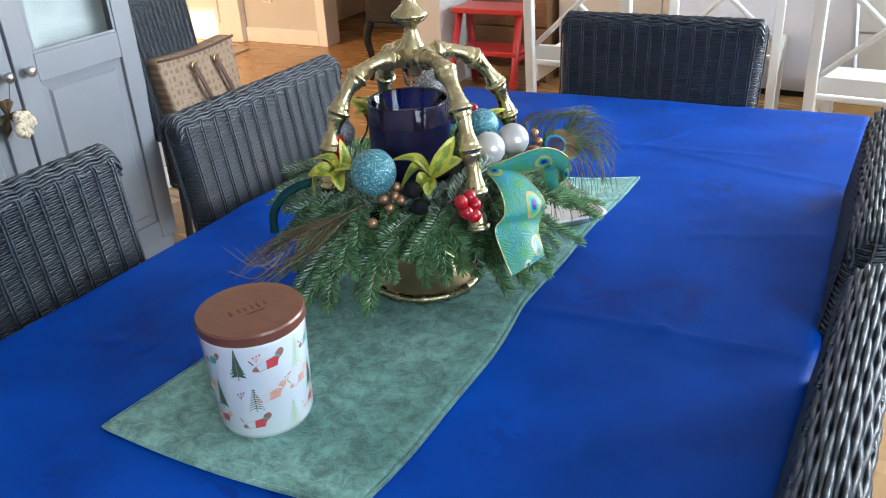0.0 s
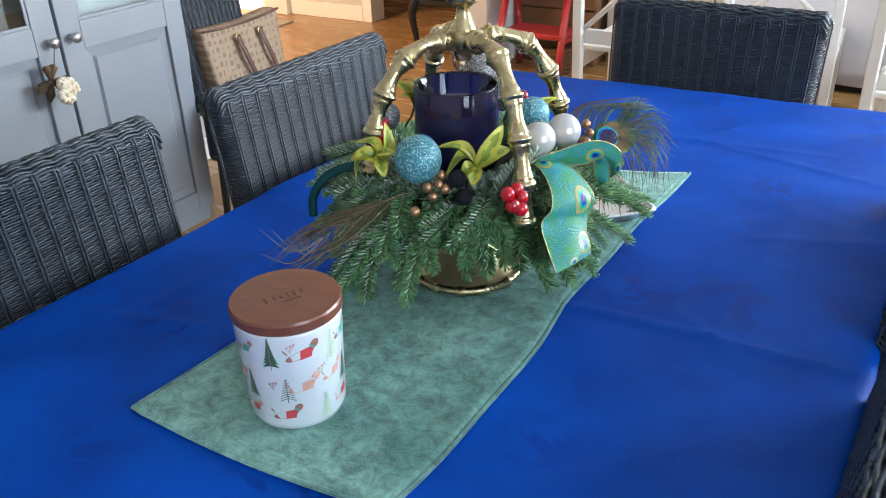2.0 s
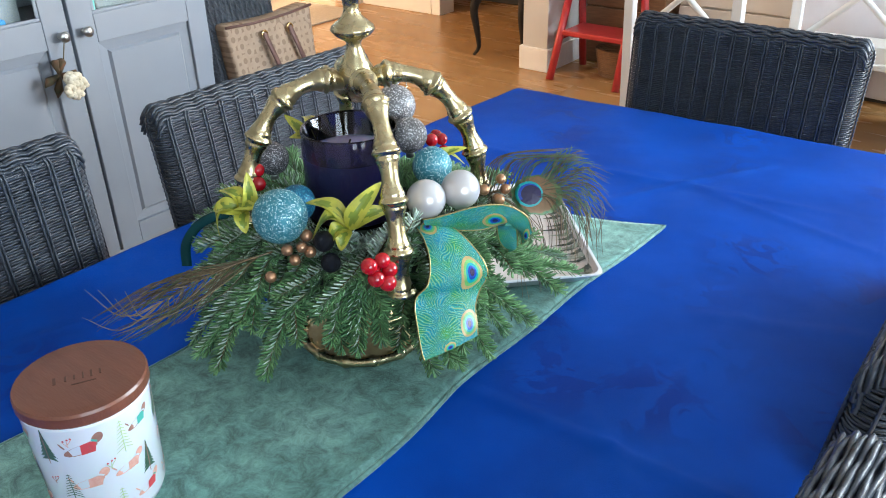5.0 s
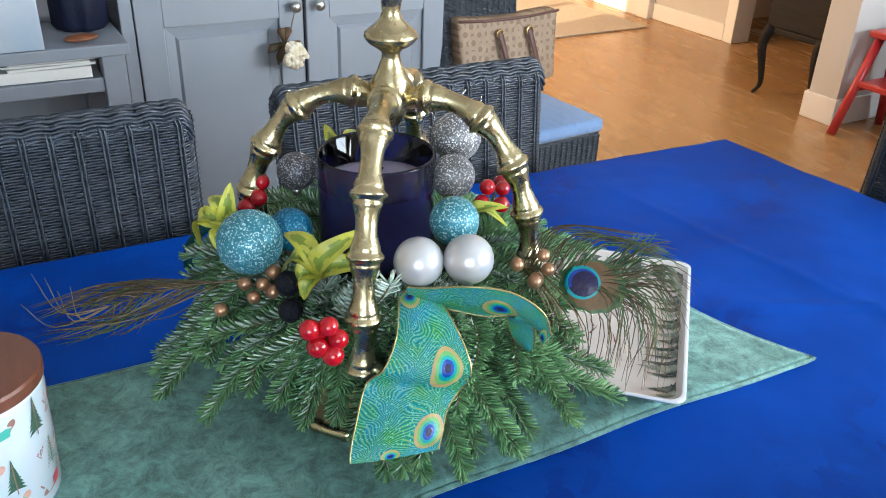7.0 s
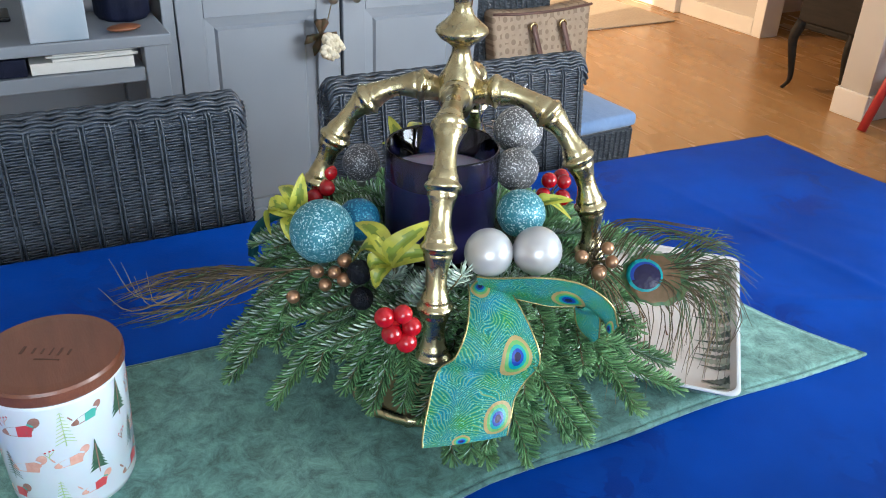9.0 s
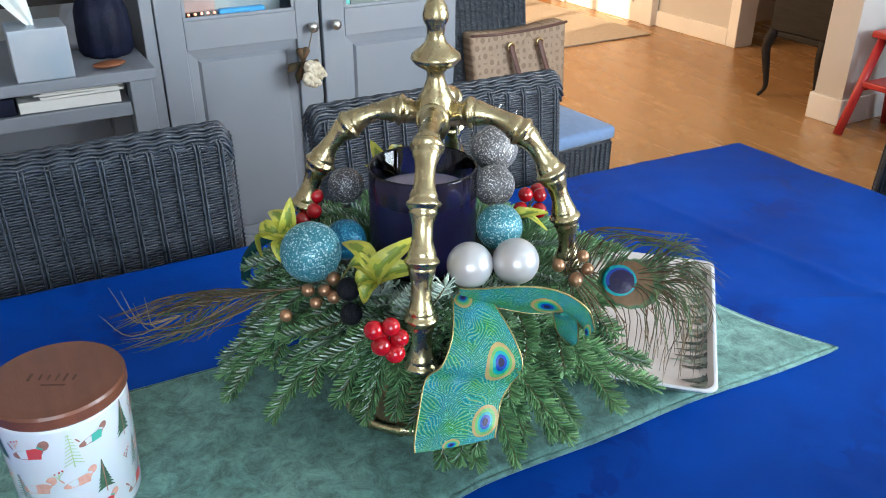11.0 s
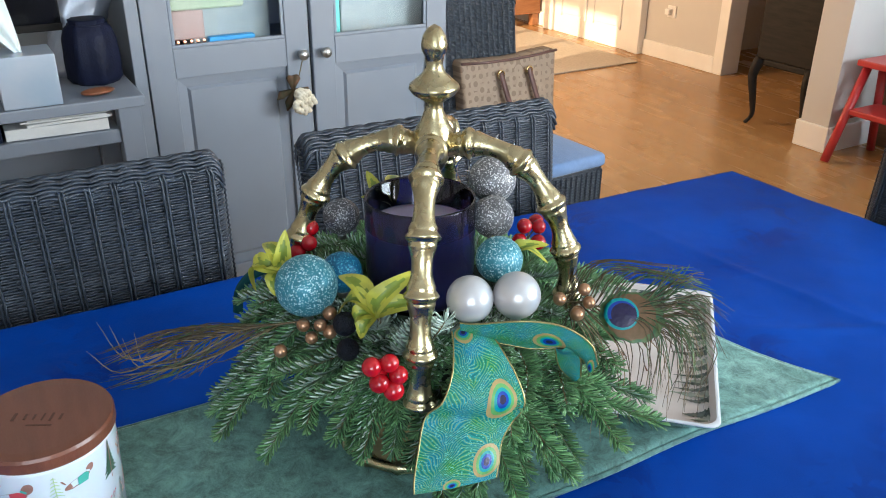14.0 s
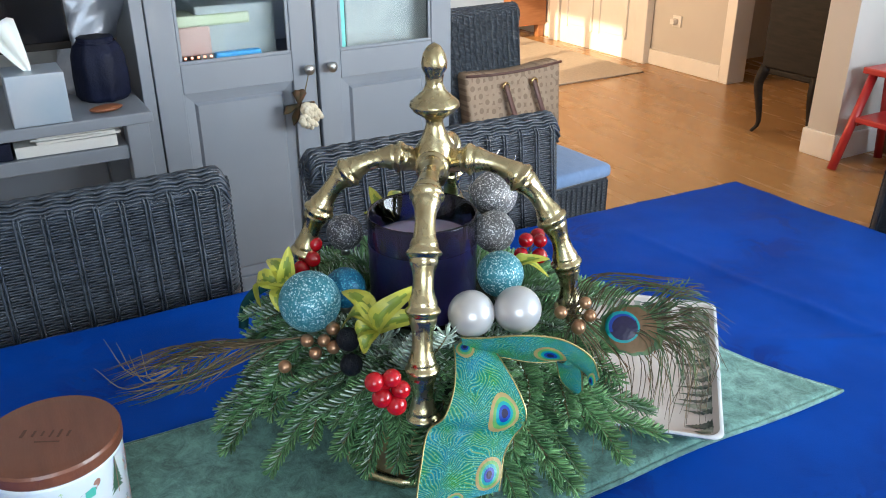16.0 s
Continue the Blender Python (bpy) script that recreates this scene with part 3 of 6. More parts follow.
pch = thing("gift_pouch", -2.30, 0.872, 0.766, "navy drawstring pouch standing on the desk", "pouch")
v, f = lathe([(0, 0), (0.058, 0.0), (0.068, 0.015), (0.070, 0.07), (0.068, 0.12), (0.060, 0.148), (0.045, 0.160), (0.048, 0.170), (0, 0.163)], 36,
             wob=lambda a, zz: 1 + 0.05 * math.sin(7 * a) + 0.03 * math.sin(11 * a + 20 * zz))
obj("pouch_body", v, f, M["navy"], pch)
v, f = sweep([(0.050 * math.cos(k * 0.314), 0.050 * math.sin(k * 0.314), 0.157) for k in range(20)], 0.003, 6, True)
obj("drawstring", v, f, M["navy"], pch)

sc = thing("flat_screen", -2.40, 0.495, 0.766, "black flat screen standing on the desk", "screen")
box("panel", -0.015, 0.012, -0.42, 0.325, 0.13, 0.56, M["black"], sc, bevel=0.006)
box("bezel", 0.0125, 0.018, -0.42, 0.325, 0.13, 0.15, M["blackwood"], sc, bevel=0.002)
box("stand", -0.06, 0.06, -0.2, 0.1, 0.0, 0.012, M["black"], sc, bevel=0.004)
box("neck", -0.015, 0.010, -0.08, 0.0, 0.0125, 0.13, M["black"], sc, bevel=0.003)
gb = thing("foil_bag", -2.44, 0.815, 0.766, "crumpled silver-grey gift bag on the desk", "bag")
vv, ff = [], []
nz, na = 14, 28
for i in range(nz + 1):
    t = i / nz
    for k in range(na):
        a = 2 * math.pi * k / na
        rx, ry = 0.05 * (1 - 0.6 * t), 0.05 + 0.04 * t
        j = 0.012 * noise.noise((3 * math.cos(a), 3 * math.sin(a), 5 * t))
        vv.append(((rx + j) * math.cos(a), (ry + 2 * j) * math.sin(a) + 0.11 * t, 0.29 * t + 0.03 * t * math.sin(2 * a)))
for i in range(nz):
    for k in range(na):
        ff.append((i * na + k, i * na + (k + 1) % na, (i + 1) * na + (k + 1) % na, (i + 1) * na + k))
ff.append(tuple(range(na))[::-1])
ff.append(tuple(range(nz * na, nz * na + na)))
obj("bag_body", vv, ff, M["silverbag"], gb)
pk = thing("snack_packet", -2.15, 0.850, 0.766, "flat orange-brown packet lying on the desk", "packet", rz=15)
M["orangepk"] = mat("orange_brown_foil", (0.30, 0.10, 0.04), (0.20, 0.07, 0.03), 30, 0.4)
v, f = ball(0.03, 0, 0, 0.009, 20, 0.28)
obj("wrapper", [(x * 0.9, y * 1.5, zz) for x, y, zz in v], f, M["orangepk"], pk)

# ---- far furniture ----
sb = thing("black_sideboard", -2.62, 4.72, 0, "black sideboard on curved cabriole legs", "sideboard")
box("carcase", -0.22, 0.145, -0.46, 0.40, 0.36, 0.92, M["blackwood"], sb, bevel=0.008)
box("top_board", -0.25, 0.150, -0.49, 0.42, 0.921, 0.95, M["blackwood"], sb, bevel=0.006)
box("apron", -0.20, 0.14, -0.45, 0.38, 0.325, 0.359, M["blackwood"], sb, bevel=0.008)
for lx, ly, sx in ((-0.20, -0.44, -1), (0.12, -0.44, 0), (-0.20, 0.37, -1), (0.12, 0.37, 0)):
    c = spline([(lx, ly, 0.36), (lx + 0.022 * sx, ly - 0.018, 0.27), (lx + 0.010 * sx, ly - 0.005, 0.15), (lx, ly, 0.05), (lx + 0.02 * sx, ly - 0.025, 0.0)], 16)
    v, f = sweep(c, [0.032 - 0.022 * min(1, k / 13) for k in range(16)], 10)
    obj("leg", v, f, M["blackwood"], sb)
for k, z0 in enumerate((0.40, 0.58, 0.76)):
    box("drawer", -0.232, -0.221, -0.42, 0.36, z0, z0 + 0.15, M["blackwood"], sb, bevel=0.004)

st = thing("step_stool", -2.0, 4.22, 0, "red wooden two-step stool beside the wall", "stool")
RS = M["redstool"]
box("top_step", -0.215, 0.215, -0.02, 0.20, 0.452, 0.482, RS, st, bevel=0.006)
box("lower_step", -0.17, 0.20, -0.07, 0.15, 0.232, 0.26, RS, st, bevel=0.006)
for sx in (-1, 1):
    for y0, y1 in ((0.03, -0.13), (0.15, 0.23)):
        v, f = sweep([(sx * 0.185, y0, 0.452), (sx * 0.20, y1, 0.0)], 0.021, 8)
        obj("leg", v, f, RS, st)
    v, f = sweep([(sx * 0.193, -0.05, 0.215), (sx * 0.193, 0.19, 0.215)], 0.014, 8)
    obj("stretcher", v, f, RS, st)
sw = thing("wooden_crate", -2.0, 4.62, 0, "brown wooden crate behind the stool", "crate")
for k in range(3):
    box("board", -0.24, 0.24, -0.10, -0.085, 0.005 + 0.16 * k, 0.155 + 0.16 * k, M["wood"], sw, bevel=0.004)
box("back_board", -0.24, 0.24, 0.085, 0.10, 0, 0.475, M["wood"], sw, bevel=0.004)
for sx in (-0.24, 0.225):
    box("side_board", sx, sx + 0.015, -0.0845, 0.0845, 0, 0.475, M["wood"], sw, bevel=0.003)
sd = thing("storage_basket", -1.93, 4.35, 0, "low wicker basket under the stool", "basket")
b = Bag()
for k in range(14):
    b.add(sweep([((0.10 + 0.002 * k) * math.cos(a * 0.262), (0.075 + 0.002 * k) * math.sin(a * 0.262), 0.008 + 0.011 * k + 0.002 * math.sin(a * 3.14 + k * 3.14)) for a in range(24)], 0.0055, 5, True))
b.put("basket_weave", M["wood"], sd)

rug = thing("floor_rug", -5.25, 3.95, 0.0, "pale beige rug on the hall floor", "rug")
bm = box_bm(-1.04, 1.04, -0.95, 0.77, 0.0005, 0.012, 0.004)
part("carpet", bm, M["rug"], rug)
lg = thing("round_footstool", -5.05, 3.72, 0.012, "brown rounded wooden foot on the rug", "footstool")
v, f = ball(0.07, 0, 0, 0.045, 24, 0.64)
obj("body", v, f, M["brownwood"], lg)
bc = thing("brown_cabinet", -6.05, 4.75, 0, "orange-brown wooden cabinet with diamond fronts", "cabinet")
box("carcase", -0.36, 0.36, -0.17, 0.20, 0.10, 0.95, M["brownwood"], bc, bevel=0.006)
for k in range(2):
    x = -0.18 + 0.36 * k
    bm = bmesh.new()
    vs = [bm.verts.new(p) for p in ((x - 0.15, -0.172, 0.52), (x, -0.172, 0.14), (x + 0.15, -0.172, 0.52), (x, -0.172, 0.90))]
    t = bm.verts.new((x, -0.20, 0.52))
    for q in range(4):
        bm.faces.new((vs[q], vs[(q + 1) % 4], t))
    part("diamond_front", bm, M["wood"], bc)
for sx in (-0.32, 0.32):
    for sy in (-0.13, 0.16):
        box("foot", sx - 0.03, sx + 0.03, sy - 0.03, sy + 0.03, 0, 0.099, M["brownwood"], bc)
ws = thing("wall_socket", -4.18, 4.97, 0.30, "white double wall socket plate", "socket")
box("plate", -0.04, 0.04, -0.012, -0.0005, 0.0, 0.08, M["white"], ws, bevel=0.003)
box("plug", -0.03, 0.01, -0.05, -0.0125, 0.02, 0.06, M["white"], ws, bevel=0.006)


# kitchen fronts and white chairs
def kitchen_unit(x0, x1, y, lines):
    o = thing("kitchen_unit", (x0 + x1) / 2, y, 0, "cream kitchen base unit with bar handles", "cabinet", group="kitchen units")
    w = (x1 - x0) / 2 - 0.001
    box("carcase", -w, w, 0.02, 0.60, 0.10, 0.87, M["kitchen"], o, bevel=0.002)
    box("toe_kick", -w, w, 0.06, 0.08, 0.0, 0.0995, M["dark"], o, bevel=0)
    for z0, z1 in lines:
        fr = box("drawer_front", -w + 0.002, w - 0.002, 0.0, 0.019, z0, z1, M["kitchen"], o, bevel=0.003)
        v, f = sweep([(-0.07, -0.001, z1 - 0.045), (-0.07, -0.028, z1 - 0.045), (0.07, -0.028, z1 - 0.045), (0.07, -0.001, z1 - 0.045)], 0.005, 6)
        obj("handle", v, f, M["nickel"], fr)
    return o


kitchen_unit(0.05, 0.65, 3.62, ((0.11, 0.36), (0.37, 0.62), (0.63, 0.86)))
kitchen_unit(0.65, 1.25, 3.62, ((0.11, 0.36), (0.37, 0.62), (0.63, 0.86)))
wt = box("worktop", 0.03, 1.27, 3.60, 4.24, 0.871, 0.905, M["white"], None, "", 0.004)
tagged(wt, "pale worktop on the kitchen island", "worktop")
for k in range(6):
    kitchen_unit(-1.72 + 0.6 * k, -1.12 + 0.6 * k, 4.60, ((0.11, 0.36), (0.37, 0.62), (0.63, 0.86)))
wt = box("worktop", -1.74, 1.88, 4.57, 5.28, 0.871, 0.905, M["white"], None, "", 0.004)
tagged(wt, "continuous pale kitchen worktop", "worktop")


def white_chair(x, y, rz, label):
    """X-back chair, facing +y before its turn."""
    o = thing("white_chair", x, y, 0, label, "chair", rz=rz, group="white x-back chairs")
    w = 0.21
    WM = M["white"]
    for sx in (-1, 1):
        bm = box_bm(sx * w - 0.019, sx * w + 0.019, -0.02, 0.02, 0, 0.95, 0.004)
        for v in bm.verts:
            if v.co.z > 0.46:
                v.co.y -= (v.co.z - 0.46) * 0.12
        part("back_leg", bm, WM, o)
        box("front_leg", sx * w - 0.019, sx * w + 0.019, 0.39, 0.43, 0, 0.43, WM, o, bevel=0.004)
        box("side_rail", sx * w - 0.012, sx * w + 0.012, 0.021, 0.389, 0.36, 0.43, WM, o)
        v, f = sweep([(-sx * (w - 0.018), -0.012, 0.53), (0, -0.03 - 0.006 * sx, 0.71), (sx * (w - 0.018), -0.05, 0.885)], 0.012, 6)
        obj("cross_bar", v, f, WM, o)
    box("seat", -w - 0.02, w + 0.02, 0.0205, 0.445, 0.431, 0.455, WM, o, bevel=0.007)
    box("front_rail", -w + 0.02, w - 0.02, 0.40, 0.42, 0.36, 0.43, WM, o)
    box("lower_rail", -w + 0.0195, w - 0.0195, -0.018, 0.008, 0.47, 0.53, WM, o)
    bm = box_bm(-w + 0.0195, w - 0.0195, -0.072, -0.040, 0.87, 0.95, 0.005)
    part("top_rail", bm, WM, o)
    return o


white_chair(-1.13, 3.30, 0, "white painted x-back wooden chair by the kitchen")
white_chair(0.02, 3.10, -4, "white painted x-back wooden chair by the kitchen")
white_chair(-0.60, 3.62, 4, "white painted wooden chair partly behind a wicker chair")
wtb = thing("covered_table", -0.55, 4.25, 0, "small table under a hanging white cloth", "table")
vv, ff = [], []
pts = [(-0.40, -0.14), (0.40, -0.14), (0.40, 0.14), (-0.40, 0.14)]
loop = []
for k in range(4):
    a, c = pts[k], pts[(k + 1) % 4]
    n = 30 if k % 2 == 0 else 12
    for i in range(n):
        loop.append((a[0] + (c[0] - a[0]) * i / n, a[1] + (c[1] - a[1]) * i / n))
nl = len(loop)
for i in range(9):
    t = i / 8
    for k, (x, y) in enumerate(loop):
        s = 1 + 0.10 * t + 0.05 * t * math.sin(k * 0.9)
        vv.append((x * s, y * s, 0.74 - 0.55 * t if i else 0.745))
for i in range(8):
    for k in range(nl):
        ff.append((i * nl + k, (i + 1) * nl + k, (i + 1) * nl + (k + 1) % nl, i * nl + (k + 1) % nl))
ff.append(tuple(range(nl)))
co = obj("cloth", vv, ff, M["clothwhite"], wtb)
co.modifiers.new("thick", "SOLIDIFY").thickness = 0.002
for sx in (-0.35, 0.35):
    for sy in (-0.1, 0.1):
        box("leg", sx - 0.02, sx + 0.02, sy - 0.02, sy + 0.02, 0, 0.73, M["white"], wtb)


# ---- wicker chairs ----
def rr_loop(hw, hd, r, step, n=0):
    """A rounded rectangle in plan, as points at even steps with outward normals."""
    segs = []
    r = min(r, hw, hd)
    for cx, cy, a0 in ((hw - r, hd - r, 0), (-hw + r, hd - r, 90), (-hw + r, -hd + r, 180), (hw - r, -hd + r, 270)):
        for k in range(7):
            a = radians(a0 + 15 * k)
            segs.append((cx + r * math.cos(a), cy + r * math.sin(a)))
    P = segs + [segs[0]]
    L = [0]
    for a, c in zip(P, P[1:]):
        L.append(L[-1] + math.dist(a, c))
    n = n or max(8, 2 * round(L[-1] / step / 2))
    out, k = [], 0
    for i in range(n):
        s = L[-1] * i / n
        while L[k + 1] < s:
            k += 1
        t = (s - L[k]) / max(1e-9, L[k + 1] - L[k])
        x, y = P[k][0] + (P[k + 1][0] - P[k][0]) * t, P[k][1] + (P[k + 1][1] - P[k][1]) * t
        dx, dy = P[k + 1][0] - P[k][0], P[k + 1][1] - P[k][1]
        d = math.hypot(dx, dy) or 1
        out.append((x, y, dy / d, -dx / d))
    return out


def weave(rows, shape, amp=0.0013, rad=0.0021, col=0.0345, corner=0.0):
    """Horizontal strands over and under upright stakes, which show between them. shape(z) gives half width, half depth, offset in y."""
    b = Bag()
    stakes = {}
    hw, hd, oy = shape(rows[0])
    cols = 2 * round(len(rr_loop(hw, hd, corner or min(hw, hd) * 0.95, col / 6)) / 12)
    n = cols * 6
    for i, z in enumerate(rows):
        hw, hd, oy = shape(z)
        lp = rr_loop(hw, hd, corner or min(hw, hd) * 0.95, col / 6, n)
        pts = []
        for k, (x, y, nx, ny) in enumerate(lp):
            s = amp * math.cos(math.pi * (k / n * cols + i))
            pts.append((x + nx * s, y + ny * s + oy, z + 0.0003 * math.sin(3.1 * k + 1.7 * i)))
        b.add(sweep(pts, rad, 4, True))
        for c in range(cols):
            x, y, nx, ny = lp[c * 6]
            s = 0.0036 - 0.0010 * math.cos(math.pi * (c + i))
            stakes.setdefault(c, []).append((x + nx * s, y + ny * s + oy, z))
    for c, line in stakes.items():
        if len(line) > 2:
            for d in (-0.0030, 0.0030):
                b.add(sweep([(p[0] + d, p[1], p[2]) for p in line], 0.0022, 4))
    return b


def wicker_chair(x, y, rz, label):
    """Faces +y before its turn; the origin lies under the seat's centre."""
    o = thing("wicker_chair", x, y, 0, label, "chair", rz=rz, group="wicker dining chairs")
    top, H = 0.912, 0.252

    def back(z):
        k = max(0.0, (z - (top - 0.035)) / 0.035)
        bow = 0.012 * (z - 0.45) / 0.45
        sh = math.sqrt(max(0.05, 1 - k * k))
        return H + bow - 0.016 * k * k, 0.024 * sh, -0.245 - 0.13 * max(0, z - 0.45)

    rows = [0.42 + 0.0043 * k for k in range(int((top - 0.42) / 0.0043) - 3)]
    tagged(weave(rows, back).put("back_weave", M["wicker"], o), kind="stuff")
    bm = box_bm(-H + 0.012, H - 0.012, -0.012, 0.012, 0.42, top - 0.03, 0.004)
    for v in bm.verts:
        v.co.y += -0.245 - 0.13 * max(0, v.co.z - 0.45)
    part("back_frame", bm, M["wicker_leg"], o)
    b = Bag()
    hw, hd, oy = back(top - 0.012)
    hw += 0.004
    for j in range(19):
        a = math.pi * (-0.16 + 1.32 * j / 18)
        pts = []
        for k in range(93):
            u = -1 + 2 * k / 92
            s = 0.0020 * math.cos(math.pi * k / 7 + math.pi * j)
            lift = 0.0036 * abs(math.sin(math.pi * k / 7)) - 0.016 * max(0, (abs(u) - 0.95) / 0.05) ** 2
            pts.append((u * (hw + 0.001), oy + (0.025 + s) * math.cos(a), top - 0.030 + lift + (0.025 + s) * math.sin(a)))
        b.add(sweep(pts, 0.0032, 4))
    tagged(b.put("rolled_top", M["wicker"], o), kind="stuff")
    # seat body
    rows = [0.24 + 0.0056 * k for k in range(31)]
    weave(rows, lambda z: (0.245, 0.235, 0.0), rad=0.0028, corner=0.03).put("seat_weave", M["wicker"], o)
    box("seat_frame", -0.235, 0.235, -0.225, 0.225, 0.25, 0.415, M["wicker_leg"], o, bevel=0.01)
    bm = box_bm(-0.243, 0.243, -0.21, 0.245, 0.416, 0.462, 0.018, 4)
    part("cushion", bm, M["cushion"], o, "flat blue seat cushion", True)
    for sx in (-1, 1):
        for sy in (-1, 1):
            v, f = sweep([(sx * 0.205, sy * 0.195, 0.25), (sx * 0.212, sy * 0.205, 0.0)], [0.020, 0.016], 8)
            obj("leg", v, f, M["wicker_leg"], o)
    return o


chair = wicker_chair(-0.835, 0.615, -90, "grey woven wicker dining chair pushed in to the table")
copy_thing(chair, pose(-0.830, 1.275, 0, 0, 0, -91.5))
C = copy_thing(chair, pose(-0.50, 1.84, 0, 0, 0, 180))
C["label"] = "grey woven wicker chair at the table's far end"
D = copy_thing(chair, pose(-0.235, 1.235, 0, 0, 0, 91))
E_ = copy_thing(chair, pose(-0.232, 0.64, 0, 0, 0, 88))
F_ = copy_thing(chair, pose(-2.030, 2.150, 0, 0, 0, -86))
F_.scale = (0.64, 1, 1)
F_["label"] = "wicker chair in the corner with blue cushion holding a handbag"

# ---- handbag on the corner chair ----
hb = thing("handbag", -2.27, 2.225, 0.463, "brown patterned tote handbag with leather straps", "handbag", rz=4)
def bag_mat():
    m = mat("patterned_canvas", (0.30, 0.205, 0.135), (0.35, 0.245, 0.165), 40, 0.65, bump=0.15, bscale=700)
    nt, b_ = nodes_of(m)
    N, L = nt.nodes.new, nt.links.new
    tc = N("ShaderNodeTexCoord")
    mp = N("ShaderNodeMapping")
    mp.inputs["Scale"].default_value = (0, 26, 26)
    mp.inputs["Rotation"].default_value = (radians(45), 0, 0)
    L(tc.outputs["Object"], mp.inputs[0])
    ck = N("ShaderNodeTexVoronoi")
    ck.feature = "F1"
    ck.inputs["Scale"].default_value, ck.inputs["Randomness"].default_value = 1.0, 0.25
    L(mp.outputs[0], ck.inputs["Vector"])
    si = N("ShaderNodeMath")
    si.operation = "SINE"
    mu = N("ShaderNodeMath")
    mu.operation = "MULTIPLY"
    mu.inputs[1].default_value = 11
    L(ck.outputs["Distance"], mu.inputs[0])
    L(mu.outputs[0], si.inputs[0])
    rp = N("ShaderNodeMapRange")
    rp.inputs[1].default_value, rp.inputs[2].default_value = 0.1, 0.4
    L(si.outputs[0], rp.inputs[0])
    mx = N("ShaderNodeMix")
    mx.data_type = "RGBA"
    L(rp.outputs[0], mx.inputs[0])
    L(b_.inputs["Base Color"].links[0].from_socket, mx.inputs[6])
    mx.inputs[7].default_value = (0.215, 0.140, 0.088, 1)
    L(mx.outputs[2], b_.inputs["Base Color"])
    return m


M["canvas"] = bag_mat()
bm = box_bm(-0.07, 0.07, -0.205, 0.205, 0.0, 0.245, 0.02, 3)
bmesh.ops.subdivide_edges(bm, edges=[e for e in bm.edges if e.calc_length() > 0.1], cuts=5, use_grid_fill=True)
for v in bm.verts:
    t = v.co.z / 0.245
    v.co.x *= 1 - 0.55 * t
    v.co.y *= 1 + 0.04 * t
    v.co.z -= 0.012 * math.cos(v.co.y * 7.6) * t * t
    v.co.x += 0.006 * math.sin(v.co.y * 22 + 2 * t)
part("bag_body", bm, M["canvas"], hb, "", True)
v, f = sweep([(0.036, -0.212, 0.238), (0.036, -0.1, 0.230), (0.036, 0, 0.228), (0.036, 0.1, 0.230), (0.036, 0.212, 0.238)], 0.005, 6)
obj("leather_edge", v, f, M["leather"], hb)
for yy in (-0.052, 0.075):
    v, f = sweep([(0.052, yy + 0.013 * math.cos(a * 0.524), 0.185 + 0.013 * math.sin(a * 0.524)) for a in range(12)], 0.004, 6, True)
    obj("ring", v, f, M["gold"], hb)
    c = spline([(0.050, yy, 0.19), (0.066, yy + 0.004, 0.15), (0.078, yy + 0.02, 0.09), (0.08, yy + 0.045, 0.03)], 10)
    vv, ff = [], []
    for k, p in enumerate(c):
        for dy, dx in ((-0.010, 0), (0.010, 0), (0.010, 0.004), (-0.010, 0.004)):
            vv.append((p[0] + dx, p[1] + dy, p[2]))
    for k in range(9):
        for q in range(4):
            ff.append((k * 4 + q, k * 4 + (q + 1) % 4, (k + 1) * 4 + (q + 1) % 4, (k + 1) * 4 + q))
    obj("strap", vv, ff, M["leather"], hb)


# ---- table, cloth, runner ----
TX0, TX1, TY0, TY1 = -1.006, 0.022, -0.02, 1.955
tbl = thing("dining_table", 0, 0, 0, "wooden dining table hidden under a blue cloth", "table")


def askew(p):
    """The table narrows slightly towards its far end."""
    u = (TX1 - p[0]) / (TX1 - TX0)
    v = (p[1] - TY0) / (TY1 - TY0)
    return (p[0] + 0.056 * u * max(0, v) ** 2, p[1] - 0.052 * u * v, p[2])


bm = box_bm(TX0 + 0.004, TX1 - 0.004, TY0 + 0.004, TY1 - 0.004, 0.712, 0.7435, 0.006)
for v in bm.verts:
    v.co = Vector(askew(v.co))
part("tabletop", bm, M["tablewood"], tbl)
for lx in (TX0 + 0.14, TX1 - 0.08):
    for ly in (TY0 + 0.06, TY1 - 0.12):
        box("leg", lx - 0.035, lx + 0.035, ly - 0.035, ly + 0.035, 0, 0.7115, M["tablewood"], tbl, bevel=0.006)


def crease(x, y, ax, ay, dx, dy, half, height, width):
    """Height of a fold ridge that runs through (ax, ay) along (dx, dy)."""
    d = math.hypot(dx, dy)
    dx, dy = dx / d, dy / d
    u = (x - ax) * dx + (y - ay) * dy
    v = -(x - ax) * dy + (y - ay) * dx
    fade = max(0.0, 1 - (u / half) ** 2)
    return 1.05 * height * fade * math.exp(-(v / width) ** 2)


